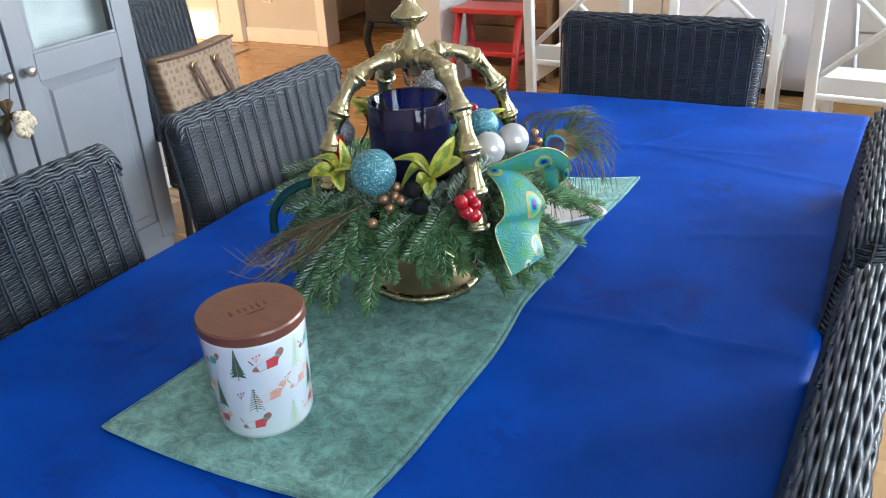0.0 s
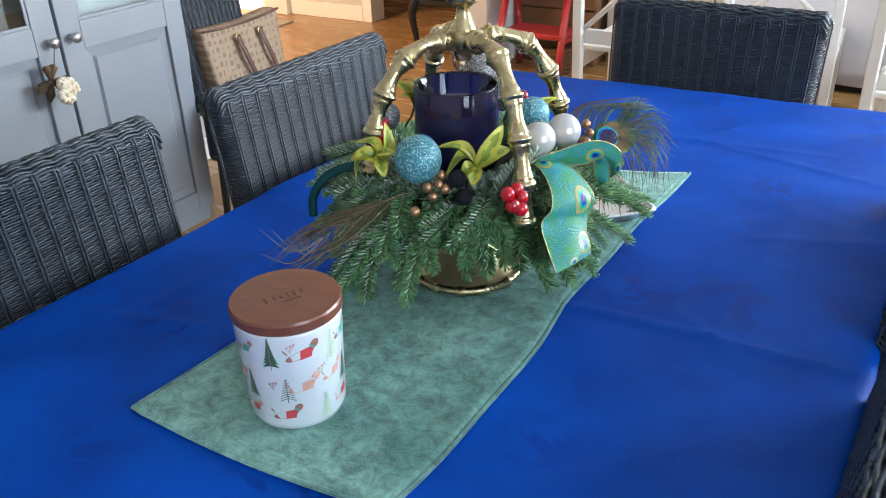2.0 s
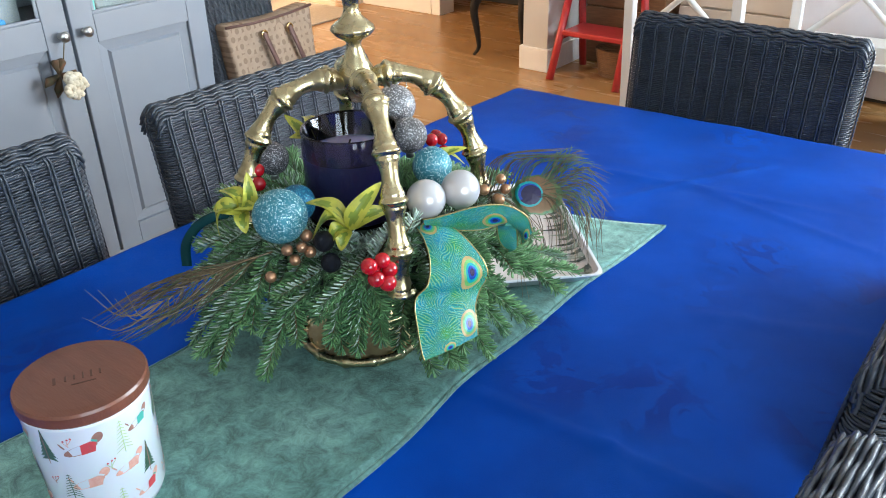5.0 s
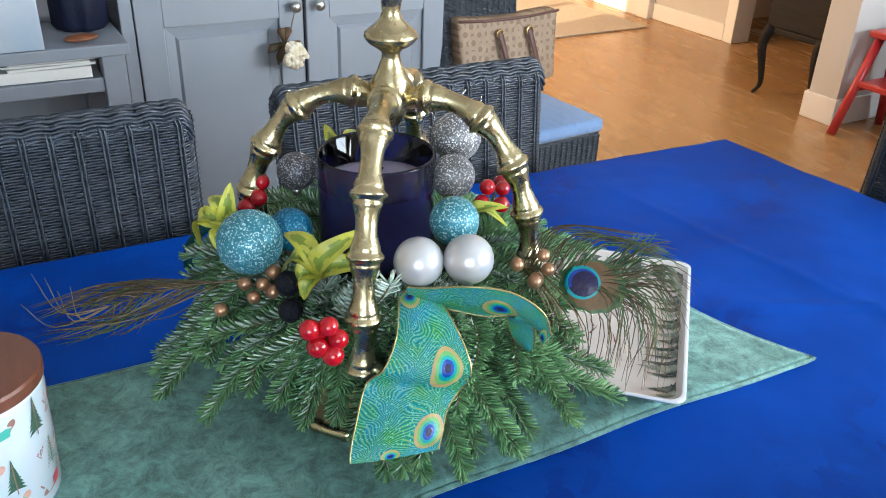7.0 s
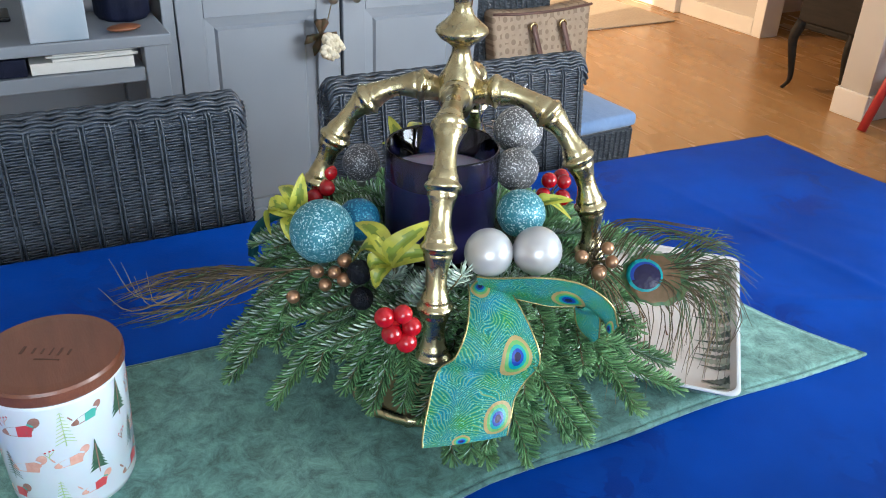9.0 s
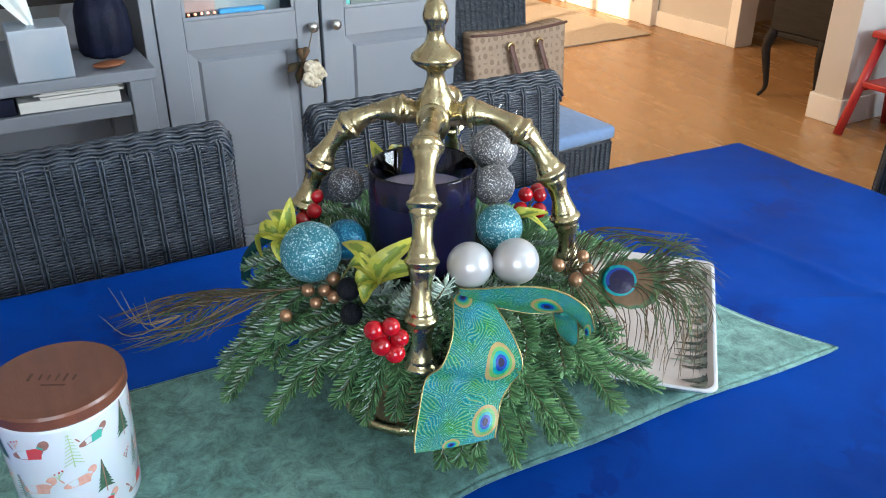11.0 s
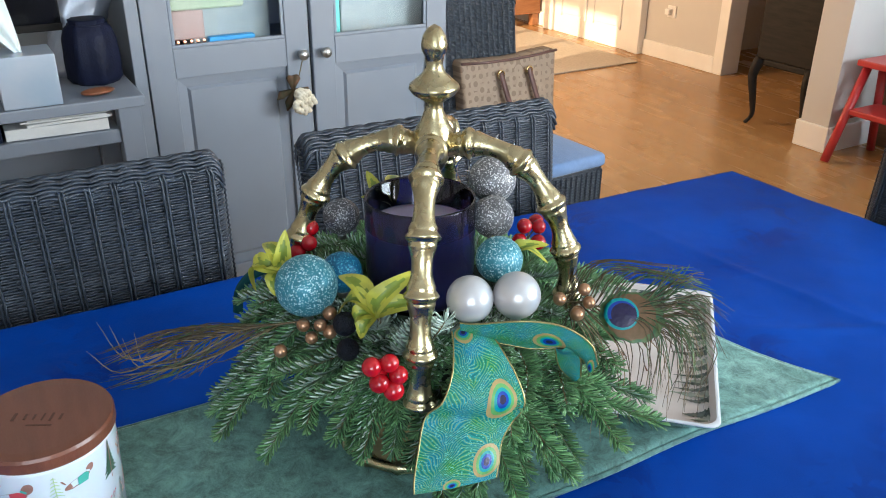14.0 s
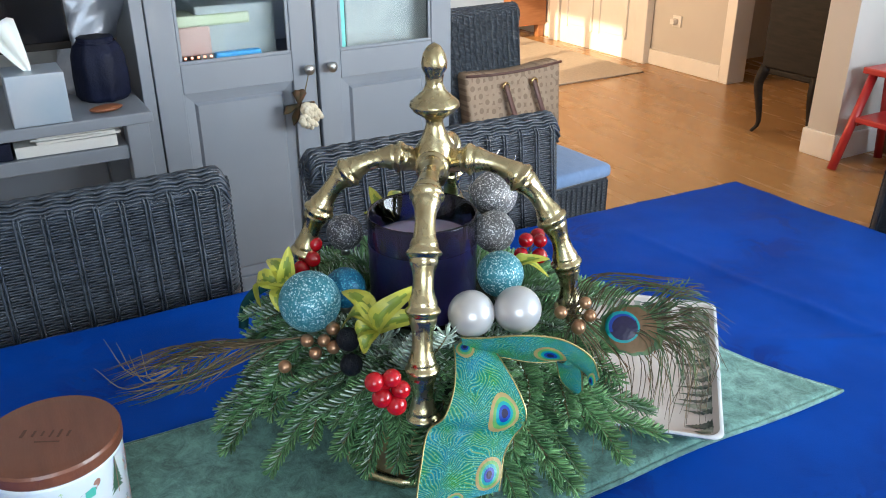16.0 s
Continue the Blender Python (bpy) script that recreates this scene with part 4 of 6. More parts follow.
def cloth_height(x, y):
    h = 0.0030 * noise.noise((4.1 * x, 4.1 * y, 0.3)) + 0.0022 * noise.noise((10 * x, 10 * y, 4.3)) + 0.0008 * noise.noise((26 * x, 26 * y, 7.3))
    h += crease(x, y, -0.16, 0.908, 1.0, 0.02, 0.28, 0.0040, 0.008)
    h += crease(x, y, -0.16, 0.93, 0.05, 1.0, 0.55, 0.0030, 0.009)
    h += crease(x, y, -0.16, 0.908, 0.6, -0.5, 0.09, 0.0032, 0.010)
    h += crease(x, y, -0.5, 1.60, 1.0, 0.10, 0.45, 0.0028, 0.010)
    h += crease(x, y, -0.40, 1.62, 0.55, 1.0, 0.22, 0.0030, 0.010)
    h += crease(x, y, -0.25, 1.58, 1.0, -0.25, 0.30, 0.0026, 0.009)
    h += crease(x, y, -0.10, 1.25, 1.0, 0.35, 0.14, 0.0022, 0.012)
    h += crease(x, y, -0.80, 0.95, 0.25, 1.0, 0.45, 0.0030, 0.012)
    h += crease(x, y, -0.82, 0.60, 1.0, 0.3, 0.14, 0.0030, 0.012)
    h += crease(x, y, -0.86, 1.15, 1.0, -0.4, 0.13, 0.0028, 0.012)
    h += crease(x, y, -0.20, 0.60, 0.9, 1.0, 0.20, 0.0022, 0.014)
    return h


def fold_axis(lo, hi, inner, over):
    a = list(np.linspace(lo, hi, inner))
    o = [k * over[0] for k in range(1, over[1] + 1)]
    return [lo - v for v in reversed(o)] + a + [hi + v for v in o]


XS = fold_axis(TX0, TX1, 120, (0.012, 24))
YS = fold_axis(TY0, TY1, 220, (0.012, 24))
vv = []
for y in YS:
    for x in XS:
        ox = max(TX0 - x, x - TX1, 0.0)
        oy = max(TY0 - y, y - TY1, 0.0)
        cx, cy = min(max(x, TX0), TX1), min(max(y, TY0), TY1)
        sx, sy = (-1 if x < TX0 else 1), (-1 if y < TY0 else 1)
        if ox == 0 and oy == 0:
            vv.append((x, y, 0.750 + cloth_height(x, y)))
            continue
        over = math.hypot(ox, oy)
        r = 0.010
        a = min(over / r, math.pi / 2)
        out, drop = r * math.sin(a), r * (1 - math.cos(a)) + max(0, over - r * math.pi / 2)
        wave = 0.016 * (drop / 0.28) * math.sin(15 * (cx * (oy > 0) + cy * (ox > 0)) + 1.2) + 0.02 * drop / 0.28
        out += wave
        nx, ny = (ox / over, oy / over) if over else (0, 0)
        flare = 1 + 0.9 * (2 * nx * ny) * drop / 0.28 * 2
        vv.append((cx + sx * nx * out * flare, cy + sy * ny * out * flare, 0.750 + cloth_height(cx, cy) - drop))
nx_ = len(XS)
ff = [(j * nx_ + i, j * nx_ + i + 1, (j + 1) * nx_ + i + 1, (j + 1) * nx_ + i) for j in range(len(YS) - 1) for i in range(nx_ - 1)]
tc_ = obj("tablecloth", [askew(p) for p in vv], ff, M["cloth"])
tagged(tc_, "royal blue damask tablecloth with fold creases", "tablecloth")
tc_.modifiers.new("thick", "SOLIDIFY").thickness = 0.0012


def runner_edge(v):
    """Left and right edge in x, at the share v of the length."""
    left = -0.699 + 0.020 * min(1, v * 2.5) + 0.004 * math.sin(9 * v)
    right = -0.350 + 0.013 * math.sin(math.pi * min(1, v * 2.2)) - 0.004 * math.sin(math.pi * v) + 0.013 * v ** 5 + 0.002 * math.sin(23 * v)
    return left, right


NU, NV = 56, 150
vv, top_n = [], (NU + 1) * (NV + 1)
for side in (1, 0):
    for j in range(NV + 1):
        v = j / NV
        l, r = runner_edge(v)
        for i in range(NU + 1):
            u = i / NU
            x = l + (r - l) * u
            y0 = 0.437 + 0.014 * u - 0.010 * math.sin(math.pi * u)
            y1 = 1.364 + 0.053 * u ** 3 - 0.012 * math.sin(math.pi * u)
            y = y0 + (y1 - y0) * v
            e = min(u * (r - l), (1 - u) * (r - l), v * 0.97, (1 - v) * 0.97)
            rise = math.sqrt(max(0.0, 1 - (1 - min(1, e / 0.010)) ** 2))
            hem = 0.0022 * rise * math.exp(-(e / 0.022) ** 2)
            h = 0.0022 + 0.0048 * rise + hem + 0.0012 * noise.noise((7 * x, 7 * y, 1.0)) * rise + 0.0005 * noise.noise((30 * x, 30 * y, 2.0)) * rise
            vv.append((x, y, 0.7510 + (h if side else 0.0016)))
ff = []
for j in range(NV):
    for i in range(NU):
        a = j * (NU + 1) + i
        ff.append((a, a + 1, a + NU + 2, a + NU + 1))
        a += top_n
        ff.append((a + NU + 1, a + NU + 2, a + 1, a))
rim = [i for i in range(NU + 1)] + [j * (NU + 1) + NU for j in range(1, NV + 1)] + [NV * (NU + 1) + i for i in range(NU - 1, -1, -1)] + [j * (NU + 1) for j in range(NV - 1, 0, -1)]
for a, c in zip(rim, rim[1:] + rim[:1]):
    ff.append((a, a + top_n, c + top_n, c))
rn = obj("table_runner", vv, ff, M["velvet"])
hem = [Vector(vv[i]) + Vector((0, 0, 0.0010)) for i in rim[::2]]
hv, hf = sweep(hem, 0.0032, 8, True)
obj("hem", hv, hf, M["velvet"], rn, "rolled velvet hem")
tagged(rn, "sage green velvet runner lying on the blue cloth", "table runner")
RZ = 0.7570


# ---- lidded candle jar ----
JX, JY = -0.533, 0.539
jar = thing("candle_jar", JX, JY, RZ, "white printed candle jar with a reddish wooden lid", "candle jar")
def jar_r(z):
    """The glass's outer radius at the height z over the runner."""
    return 0.0545 + (0.0595 - 0.0545) * (z - 0.012) / 0.113


v, f = lathe([(0, -0.001), (0.046, -0.001), (0.0515, 0.002), (0.0545, 0.010), (0.0595, 0.125), (0.0595, 0.1285), (0.057, 0.1285), (0.055, 0.118), (0.050, 0.012), (0, 0.010)], 64)
body = obj("glass_body", v, f, M["jar"], jar)
v, f = lathe([(0, 0.129), (0.0595, 0.129), (0.0612, 0.131), (0.0612, 0.1405), (0.0597, 0.1432), (0.05, 0.1436), (0, 0.1436)], 72)
lid = obj("lid", v, f, M["lid"], jar, "round reddish-brown wooden lid", smooth=False)


# ---- brass stand ----
AX, AY = -0.54, 0.943
stand = thing("brass_stand", AX, AY, RZ, "polished brass bamboo-style candle stand with four arched legs", "candle stand")
v, f = lathe([(0, 0.002), (0.070, 0.002), (0.077, 0.006), (0.073, 0.012), (0.064, 0.016), (0.053, 0.024), (0.043, 0.040), (0.035, 0.060), (0.031, 0.080), (0.031, 0.092), (0.040, 0.104), (0.055, 0.116), (0.060, 0.128), (0.058, 0.130), (0.04, 0.120), (0, 0.115)], 56)
BOX, BOY = 0.023, -0.044


def lean(p):
    """The foot stands a little aside of the bowl, so the cone leans."""
    k = max(0.0, 1 - p[2] / 0.12)
    return (p[0] + BOX * k, p[1] + BOY * k, p[2])


obj("pedestal", [lean(p) for p in v], f, M["brass_satin"], stand)
v, f = [], []
pts, rad = [], []
n = 140
for k in range(n):
    a = 2 * math.pi * k / n
    pts.append(lean((0.0775 * math.cos(a), 0.0775 * math.sin(a), 0.0085)))
    ph = (k % 10) / 10
    rad.append(0.0062 + 0.0022 * math.exp(-((ph - 0.5) / 0.12) ** 2))
v, f = sweep(pts, rad, 10, True)
obj("bamboo_ring", v, f, M["brass"], stand)
hz = 1.087 - RZ
v, f = lathe([(0, hz - 0.03), (0.010, hz - 0.028), (0.016, hz - 0.015), (0.021, hz), (0.0205, hz + 0.012), (0.014, hz + 0.022), (0.0095, hz + 0.034), (0.0085, hz + 0.040), (0.010, hz + 0.043),
              (0.021, hz + 0.050), (0.0255, hz + 0.0555), (0.0245, hz + 0.0595), (0.018, hz + 0.065), (0.0115, hz + 0.071), (0.0085, hz + 0.078), (0.0095, hz + 0.088), (0.0125, hz + 0.093), (0.0130, hz + 0.098), (0.0110, hz + 0.107), (0.0065, hz + 0.1145), (0, hz + 0.118)], 40)
obj("finial", v, f, M["brass"], stand)


def bone_leg(angle, prof, joints):
    """An arched leg of bamboo-like pieces in the upright plane at that angle; joints are shares of its length."""
    a = radians(angle)
    c = spline([(r * math.cos(a), r * math.sin(a), z - RZ) for r, z in prof], 230)
    L = [0]
    for p, q in zip(c, c[1:]):
        L.append(L[-1] + (q - p).length)
    rad = []
    for s in L:
        d = min(abs(s - j * L[-1]) for j in joints)
        mid = 0.0095
        swell = 0.0060 * math.exp(-(d / 0.0125) ** 2)
        groove = -0.0014 * math.exp(-((d - 0.0050) / 0.0020) ** 2)
        bead = 0.0012 * math.exp(-(d / 0.0022) ** 2)
        rad.append(mid + swell + groove + bead)
    rad[0] = 0.006
    v, f = sweep(c, rad, 18)
    return obj("leg", v, f, M["brass"], stand)


PF = [(0.012, 1.082), (0.045, 1.092), (0.085, 1.090), (0.118, 1.066), (0.142, 1.028), (0.158, 0.985), (0.167, 0.944), (0.170, 0.885)]
PS = [(0.012, 1.082), (0.040, 1.089), (0.072, 1.083), (0.102, 1.062), (0.126, 1.025), (0.140, 0.985), (0.146, 0.945), (0.147, 0.915)]
JO = (0.10, 0.32, 0.53, 0.73, 0.93)
bone_leg(-34, PF, (0.10, 0.29, 0.47, 0.64, 0.82, 0.985))
bone_leg(46, PS, JO)
bone_leg(-119, PS, JO)
bone_leg(142, PS, JO)

# ---- candle in dark blue glass ----
cg = thing("glass_candle", -0.546, 0.930, 0.905, "lilac candle in a dark blue glass", "candle")
v, f = lathe([(0, 0), (0.050, 0.0), (0.056, 0.005), (0.0585, 0.015), (0.0585, 0.122), (0.0575, 0.1245), (0.0555, 0.122), (0.0550, 0.016), (0.048, 0.008), (0, 0.008)], 64)
obj("glass", v, f, M["candleglass"], cg)
v, f = lathe([(0, 0.009), (0.047, 0.009), (0.0568, 0.017), (0.0568, 0.092), (0.050, 0.0905), (0.02, 0.091), (0, 0.0915)], 48)
obj("wax", v, f, M["wax"], cg)
for wx, wy in ((-0.015, 0.012), (0.016, 0.006), (0.0, -0.018)):
    v, f = sweep([(wx, wy, 0.089), (wx + 0.001, wy, 0.095), (wx + 0.003, wy + 0.001, 0.100)], 0.0012, 5)
    obj("wick", v, f, M["wick"], cg)

# ---- greenery ----
green = thing("fir_arrangement", AX, AY, RZ, "ring of fresh fir sprigs round the candle", "greenery")
# added filler core, coloured almost black so gaps in the fir look shaded
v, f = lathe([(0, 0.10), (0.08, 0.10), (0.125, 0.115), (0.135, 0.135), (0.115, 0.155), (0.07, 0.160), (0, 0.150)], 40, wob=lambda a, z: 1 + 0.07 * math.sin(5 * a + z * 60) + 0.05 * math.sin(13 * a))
obj("moss_base", v, f, M["gap_shade"], green)


def needle(p, d, up, length, rad, flip):
    """A flat blunt needle with a keel: one side dark green, the other pale; it curls up a little."""
    d = d.normalized()
    s = d.cross(up).normalized()
    u = s.cross(d)
    k = -1 if flip else 1
    vs = []
    for t, w, lift in ((0.0, 0.55, 0.0), (0.5, 1.0, 0.03), (0.88, 0.85, 0.10)):
        c = p + d * length * t + u * length * lift
        vs += [c + s * rad * w, c - s * rad * w, c - u * rad * 0.55 * w * k]
    vs.append(p + d * length + u * length * 0.13)
    fs = [(0, 1, 4, 3), (1, 2, 5, 4), (2, 0, 3, 5), (3, 4, 7, 6), (4, 5, 8, 7), (5, 3, 6, 8), (6, 7, 9), (7, 8, 9), (8, 6, 9)]
    return vs, fs


def twig(bag, pts, rng, nl=0.0225, spacing=0.0027, r0=0.0020, nr=0.00118, pale=0.3):
    """A twig with needles in combed ranks, swept forward; some twigs lie with their pale side up."""
    bag.add(sweep(pts, [r0 * (1 - 0.6 * k / (len(pts) - 1)) for k in range(len(pts))], 5), 1)
    flip = rng.random() < pale

    def grow(p, d, up, length):
        o = len(bag.v)
        vs, fs = needle(p, d, up, length, nr, flip)
        bag.v += [tuple(q) for q in vs]
        bag.f += [tuple(i + o for i in f) for f in fs]
        top, under = (2, 0) if flip else (0, 2)
        bag.m += [top, under, under, top, under, under, top, under, under]

    for k in range(len(pts) - 1):
        a, c = pts[k], pts[k + 1]
        t = (c - a)
        ln = t.length
        t = t.normalized()
        side = t.cross(Vector((0, 0, 1)))
        side = side.normalized() if side.length > 0.05 else Vector((1, 0, 0))
        up = side.cross(t)
        m = max(1, int(ln / spacing))
        for i in range(m):
            p = a + (c - a) * (i / m)
            share = (k + i / m) / (len(pts) - 1)
            size = nl * (1 - 0.35 * share ** 2)
            for sgn in (-1, 1):
                for el in (0.12, 0.62):
                    an = el + rng.gauss(0, 0.10)
                    d = side * sgn * math.cos(an) + up * math.sin(an) + t * (0.80 + rng.gauss(0, 0.10))
                    grow(p + t * rng.uniform(0, spacing), d, up, size * rng.uniform(0.85, 1.08))
            if i % 2 == 0:
                grow(p, up + side * rng.uniform(-0.5, 0.5) + t * 1.1, side, size * 0.8)
                grow(p, side * rng.uniform(-1, 1) - up * 0.6 + t * 0.8, up, size * 0.8)
    d = (pts[-1] - pts[-2]).normalized()
    for i in range(9):
        w = Vector((rng.uniform(-.55, .55), rng.uniform(-.55, .55), rng.uniform(-.35, .55)))
        grow(pts[-1], d + w, Vector((0.1, 0.1, 1)), nl * 0.62)


def sprig(angle, r0, r1, z0, z1, seed, droop=0.02, twigs=2, swing=0.0, pale=0.3):
    """A fir sprig from radius r0 to r1 and height z0 to z1 about the stand, with side twigs."""
    rng = random.Random(seed)
    a = radians(angle)
    bag = Bag()
    pts = []
    for k in range(8):
        t = k / 7
        aa = a + swing * t * t
        r = r0 + (r1 - r0) * t
        pts.append(Vector((r * math.cos(aa), r * math.sin(aa), z0 - RZ + (z1 - z0) * t ** 1.5 + droop * math.sin(math.pi * t))))
    twig(bag, pts, rng, pale=pale)
    for q in range(twigs):
        i = min(2 + 2 * q, 5)
        base = pts[i]
        t = (pts[i + 1] - base).normalized()
        side = t.cross(Vector((0, 0, 1))).normalized()
        for sgn in (-1, 1):
            d = t * 0.9 + side * sgn * rng.uniform(0.45, 0.65) + Vector((0, 0, rng.uniform(-0.12, 0.15)))
            ln = rng.uniform(0.042, 0.060) * (1 - 0.15 * q)
            tp = [base + d * ln * k / 4 - Vector((0, 0, 0.005 * (k / 4) ** 2)) for k in range(5)]
            twig(bag, tp, rng, 0.0200, pale=pale)
    return bag.put("fir_sprig", None, green, mats=[M["needle"], M["twig"], M["needle_pale"]])


rng = random.Random(21)
# low outer ring, hanging over the bowl
for k, (ang, r1, z1) in enumerate(((-165, 0.205, 0.855), (-150, 0.225, 0.860), (-136, 0.225, 0.840), (-122, 0.225, 0.835), (-110, 0.240, 0.822), (-100, 0.235, 0.808), (-92, 0.235, 0.806), (-82, 0.185, 0.800), (-72, 0.165, 0.800),
                                   (-62, 0.185, 0.832), (-54, 0.182, 0.830), (-46, 0.185, 0.826), (-38, 0.180, 0.822), (-28, 0.185, 0.822), (-18, 0.215, 0.818), (-9, 0.228, 0.826), (-2, 0.240, 0.830), (6, 0.255, 0.836), (12, 0.258, 0.846), (22, 0.235, 0.86), (36, 0.215, 0.875),
                                   (54, 0.205, 0.89), (75, 0.205, 0.895), (100, 0.20, 0.89), (125, 0.205, 0.88), (150, 0.20, 0.88), (175, 0.20, 0.87))):
    sprig(ang + rng.uniform(-5, 5), 0.06, r1 * rng.uniform(0.93, 1.05), 0.888, z1 + rng.uniform(-0.004, 0.016), 100 + k, rng.uniform(0.006, 0.034), 2, rng.uniform(-0.32, 0.32), 0.75)
# middle and upper rings
for k in range(26):
    ang = k * 360 / 26 + rng.uniform(-6, 6)
    sprig(ang, 0.065, 0.175 + rng.uniform(-0.015, 0.03), 0.895, 0.885 + rng.uniform(-0.02, 0.02), 300 + k, rng.uniform(0.006, 0.034), 1, rng.uniform(-0.4, 0.4), 0.45)
for k in range(22):
    ang = k * 360 / 22 + rng.uniform(-6, 6)
    sprig(ang, 0.068, 0.150 + rng.uniform(-0.02, 0.02), 0.905, 0.932 + rng.uniform(-0.02, 0.015), 400 + k, 0.008, 1, rng.uniform(-0.25, 0.25))
for k, ang in enumerate((-165, -152, -140, -130, -120, -112)):
    sprig(ang, 0.075, 0.205, 0.900, 0.915 - 0.012 * (k % 2), 500 + k, 0.012, 2, 0.1)
for k, (ang, r1, z1) in enumerate(((-30, 0.200, 0.800), (-21, 0.205, 0.798), (-11, 0.215, 0.802), (-84, 0.215, 0.802), (-104, 0.235, 0.812), (-3, 0.185, 0.796), (5, 0.195, 0.796), (13, 0.200, 0.800))):
    sprig(ang, 0.06, r1, 0.880, z1, 600 + k, 0.012, 2, 0.05, 0.6)
# an upright tuft beside the front leg
for k, (dx, dy) in enumerate(((0.0, 0.02), (0.01, 0.035))):
    bag = Bag()
    p = Vector((0.101 + dx, -0.112 + dy, 0.160))
    twig(bag, [p, p + Vector((0.010, 0.004, 0.020)), p + Vector((0.022, 0.006, 0.038)), p + Vector((0.030, 0.008, 0.052))], random.Random(900 + k), 0.024, pale=0.0)
    bag.put("fir_sprig", None, green, mats=[M["needle"], M["twig"], M["needle_pale"]])


# ---- baubles ----
def bauble(name, x, y, z, r, material, label, cap=None, tilt=0):
    o = thing(name, x, y, z, label, "bauble", rz=tilt, group="baubles")
    v, f = ball(r, 0, 0, 0, 40)
    obj("ball", v, f, material, o)
    v, f = lathe([(0, -r - 0.006), (0.005, -r - 0.006), (0.0055, -r + 0.002), (0, -r + 0.003)], 14)
    obj("cap", v, f, M["nickel"], o)
    return o


bauble("glitter_bauble", -0.520, 0.789, 0.972, 0.0305, M["gl_blue"], "large turquoise glitter bauble among the fir")
bauble("glitter_bauble", -0.445, 0.963, 0.990, 0.0235, M["gl_blue"], "smaller turquoise glitter bauble behind the pearl baubles")
bauble("glitter_bauble", -0.547, 0.838, 0.962, 0.0215, M["gl_teal"], "deep teal glitter bauble half hidden")
bauble("pearl_bauble", -0.408, 0.906, 0.979, 0.0222, M["pearl"], "pearl white satin bauble")
bauble("pearl_bauble", -0.391, 0.947, 0.980, 0.0225, M["pearl"], "pearl white satin bauble")
bauble("glitter_bauble", -0.628, 0.875, 0.986, 0.0205, M["gl_grey"], "dark grey glitter bauble beside the candle")
bauble("glitter_bauble", -0.510, 0.998, 1.004, 0.0225, M["gl_silver"], "silver glitter bauble beside the candle")
bauble("glitter_bauble", -0.560, 1.030, 1.024, 0.0265, M["gl_silver"], "silver glitter bauble with foil ribbons at the back")


# ---- berries ----
def berries(name, x, y, z, spots, r, material, label, stem):
    o = thing(name, x, y, z, label, "berries", group="berry picks")
    for k, (dx, dy, dz) in enumerate(spots):
        v, f = ball(r * (1 + 0.06 * math.sin(5 * k)), dx, dy, dz, 20)
        obj("berry", v, f, material, o)
        v, f = sweep([(dx * 0.9, dy * 0.9, dz * 0.9), (dx * 0.4 - 0.015, dy * 0.4 + 0.01, dz * 0.4 - 0.015), (-0.035, 0.02, -0.05)], 0.0008, 5)
        obj("stem", v, f, stem, o)
    return o


berries("red_berries", -0.402, 0.812, 0.936, [(0.004, -0.013, 0.009), (0.009, 0.002, 0.011), (0.012, 0.009, -0.002), (0.008, -0.008, -0.007), (0.014, 0.003, -0.015), (0.000, -0.004, 0.002)], 0.0092, M["red"], "cluster of glossy red berries", M["twig"])
berries("red_berries", -0.597, 0.822, 0.980, [(0.004, 0.0, 0.0), (-0.002, 0.006, 0.014), (-0.012, -0.006, -0.006), (0.0, -0.012, -0.010)], 0.0088, M["red"], "red berries beside the brass leg", M["twig"])
berries("red_berries", -0.512, 1.045, 0.977, [(0.004, -0.006, 0.008), (0.006, 0.012, 0.004), (0.004, -0.012, -0.008), (0.014, 0.006, -0.010), (-0.01, 0.02, 0.002)], 0.0085, M["red"], "red berries behind the silver bauble", M["twig"])
berries("copper_berries", -0.498, 0.789, 0.937, [(0.0, -0.014, 0.006), (0.008, 0.0, 0.006), (0.004, -0.008, -0.008), (0.012, 0.008, -0.002), (0.004, 0.012, 0.014)], 0.0067, M["copper"], "cluster of copper coloured berries", M["twig"])
berries("copper_berries", -0.503, 0.752, 0.918, [(0.0, 0.0, 0.0)], 0.0066, M["copper"], "single copper berry in the fir", M["twig"])
berries("copper_berries", -0.402, 1.028, 0.954, [(0.0, -0.02, 0.0), (0.008, 0.004, 0.008), (0.012, 0.008, -0.006), (0.006, 0.0, -0.018), (0.014, -0.008, -0.014)], 0.0068, M["copper"], "copper berries beside the brass foot", M["twig"])
berries("black_berries", -0.470, 0.806, 0.937, [(-0.004, 0.002, 0.010), (0.007, -0.001, -0.012)], 0.0118, M["blackberry"], "two black seed balls among the fir", M["twig"])


# ---- leaves, ribbon, feathers, dish, prints ----
def two_tone(name, c, rough=0.4, scale=60, bump=0.2):
    return mat(name, c, tuple(0.7 * v for v in c), scale, rough, bump=bump, bscale=250)


M["leaf_green"] = two_tone("leaf_green", (0.24, 0.32, 0.045))
M["leaf_yellow"] = two_tone("leaf_yellow", (0.55, 0.54, 0.075))


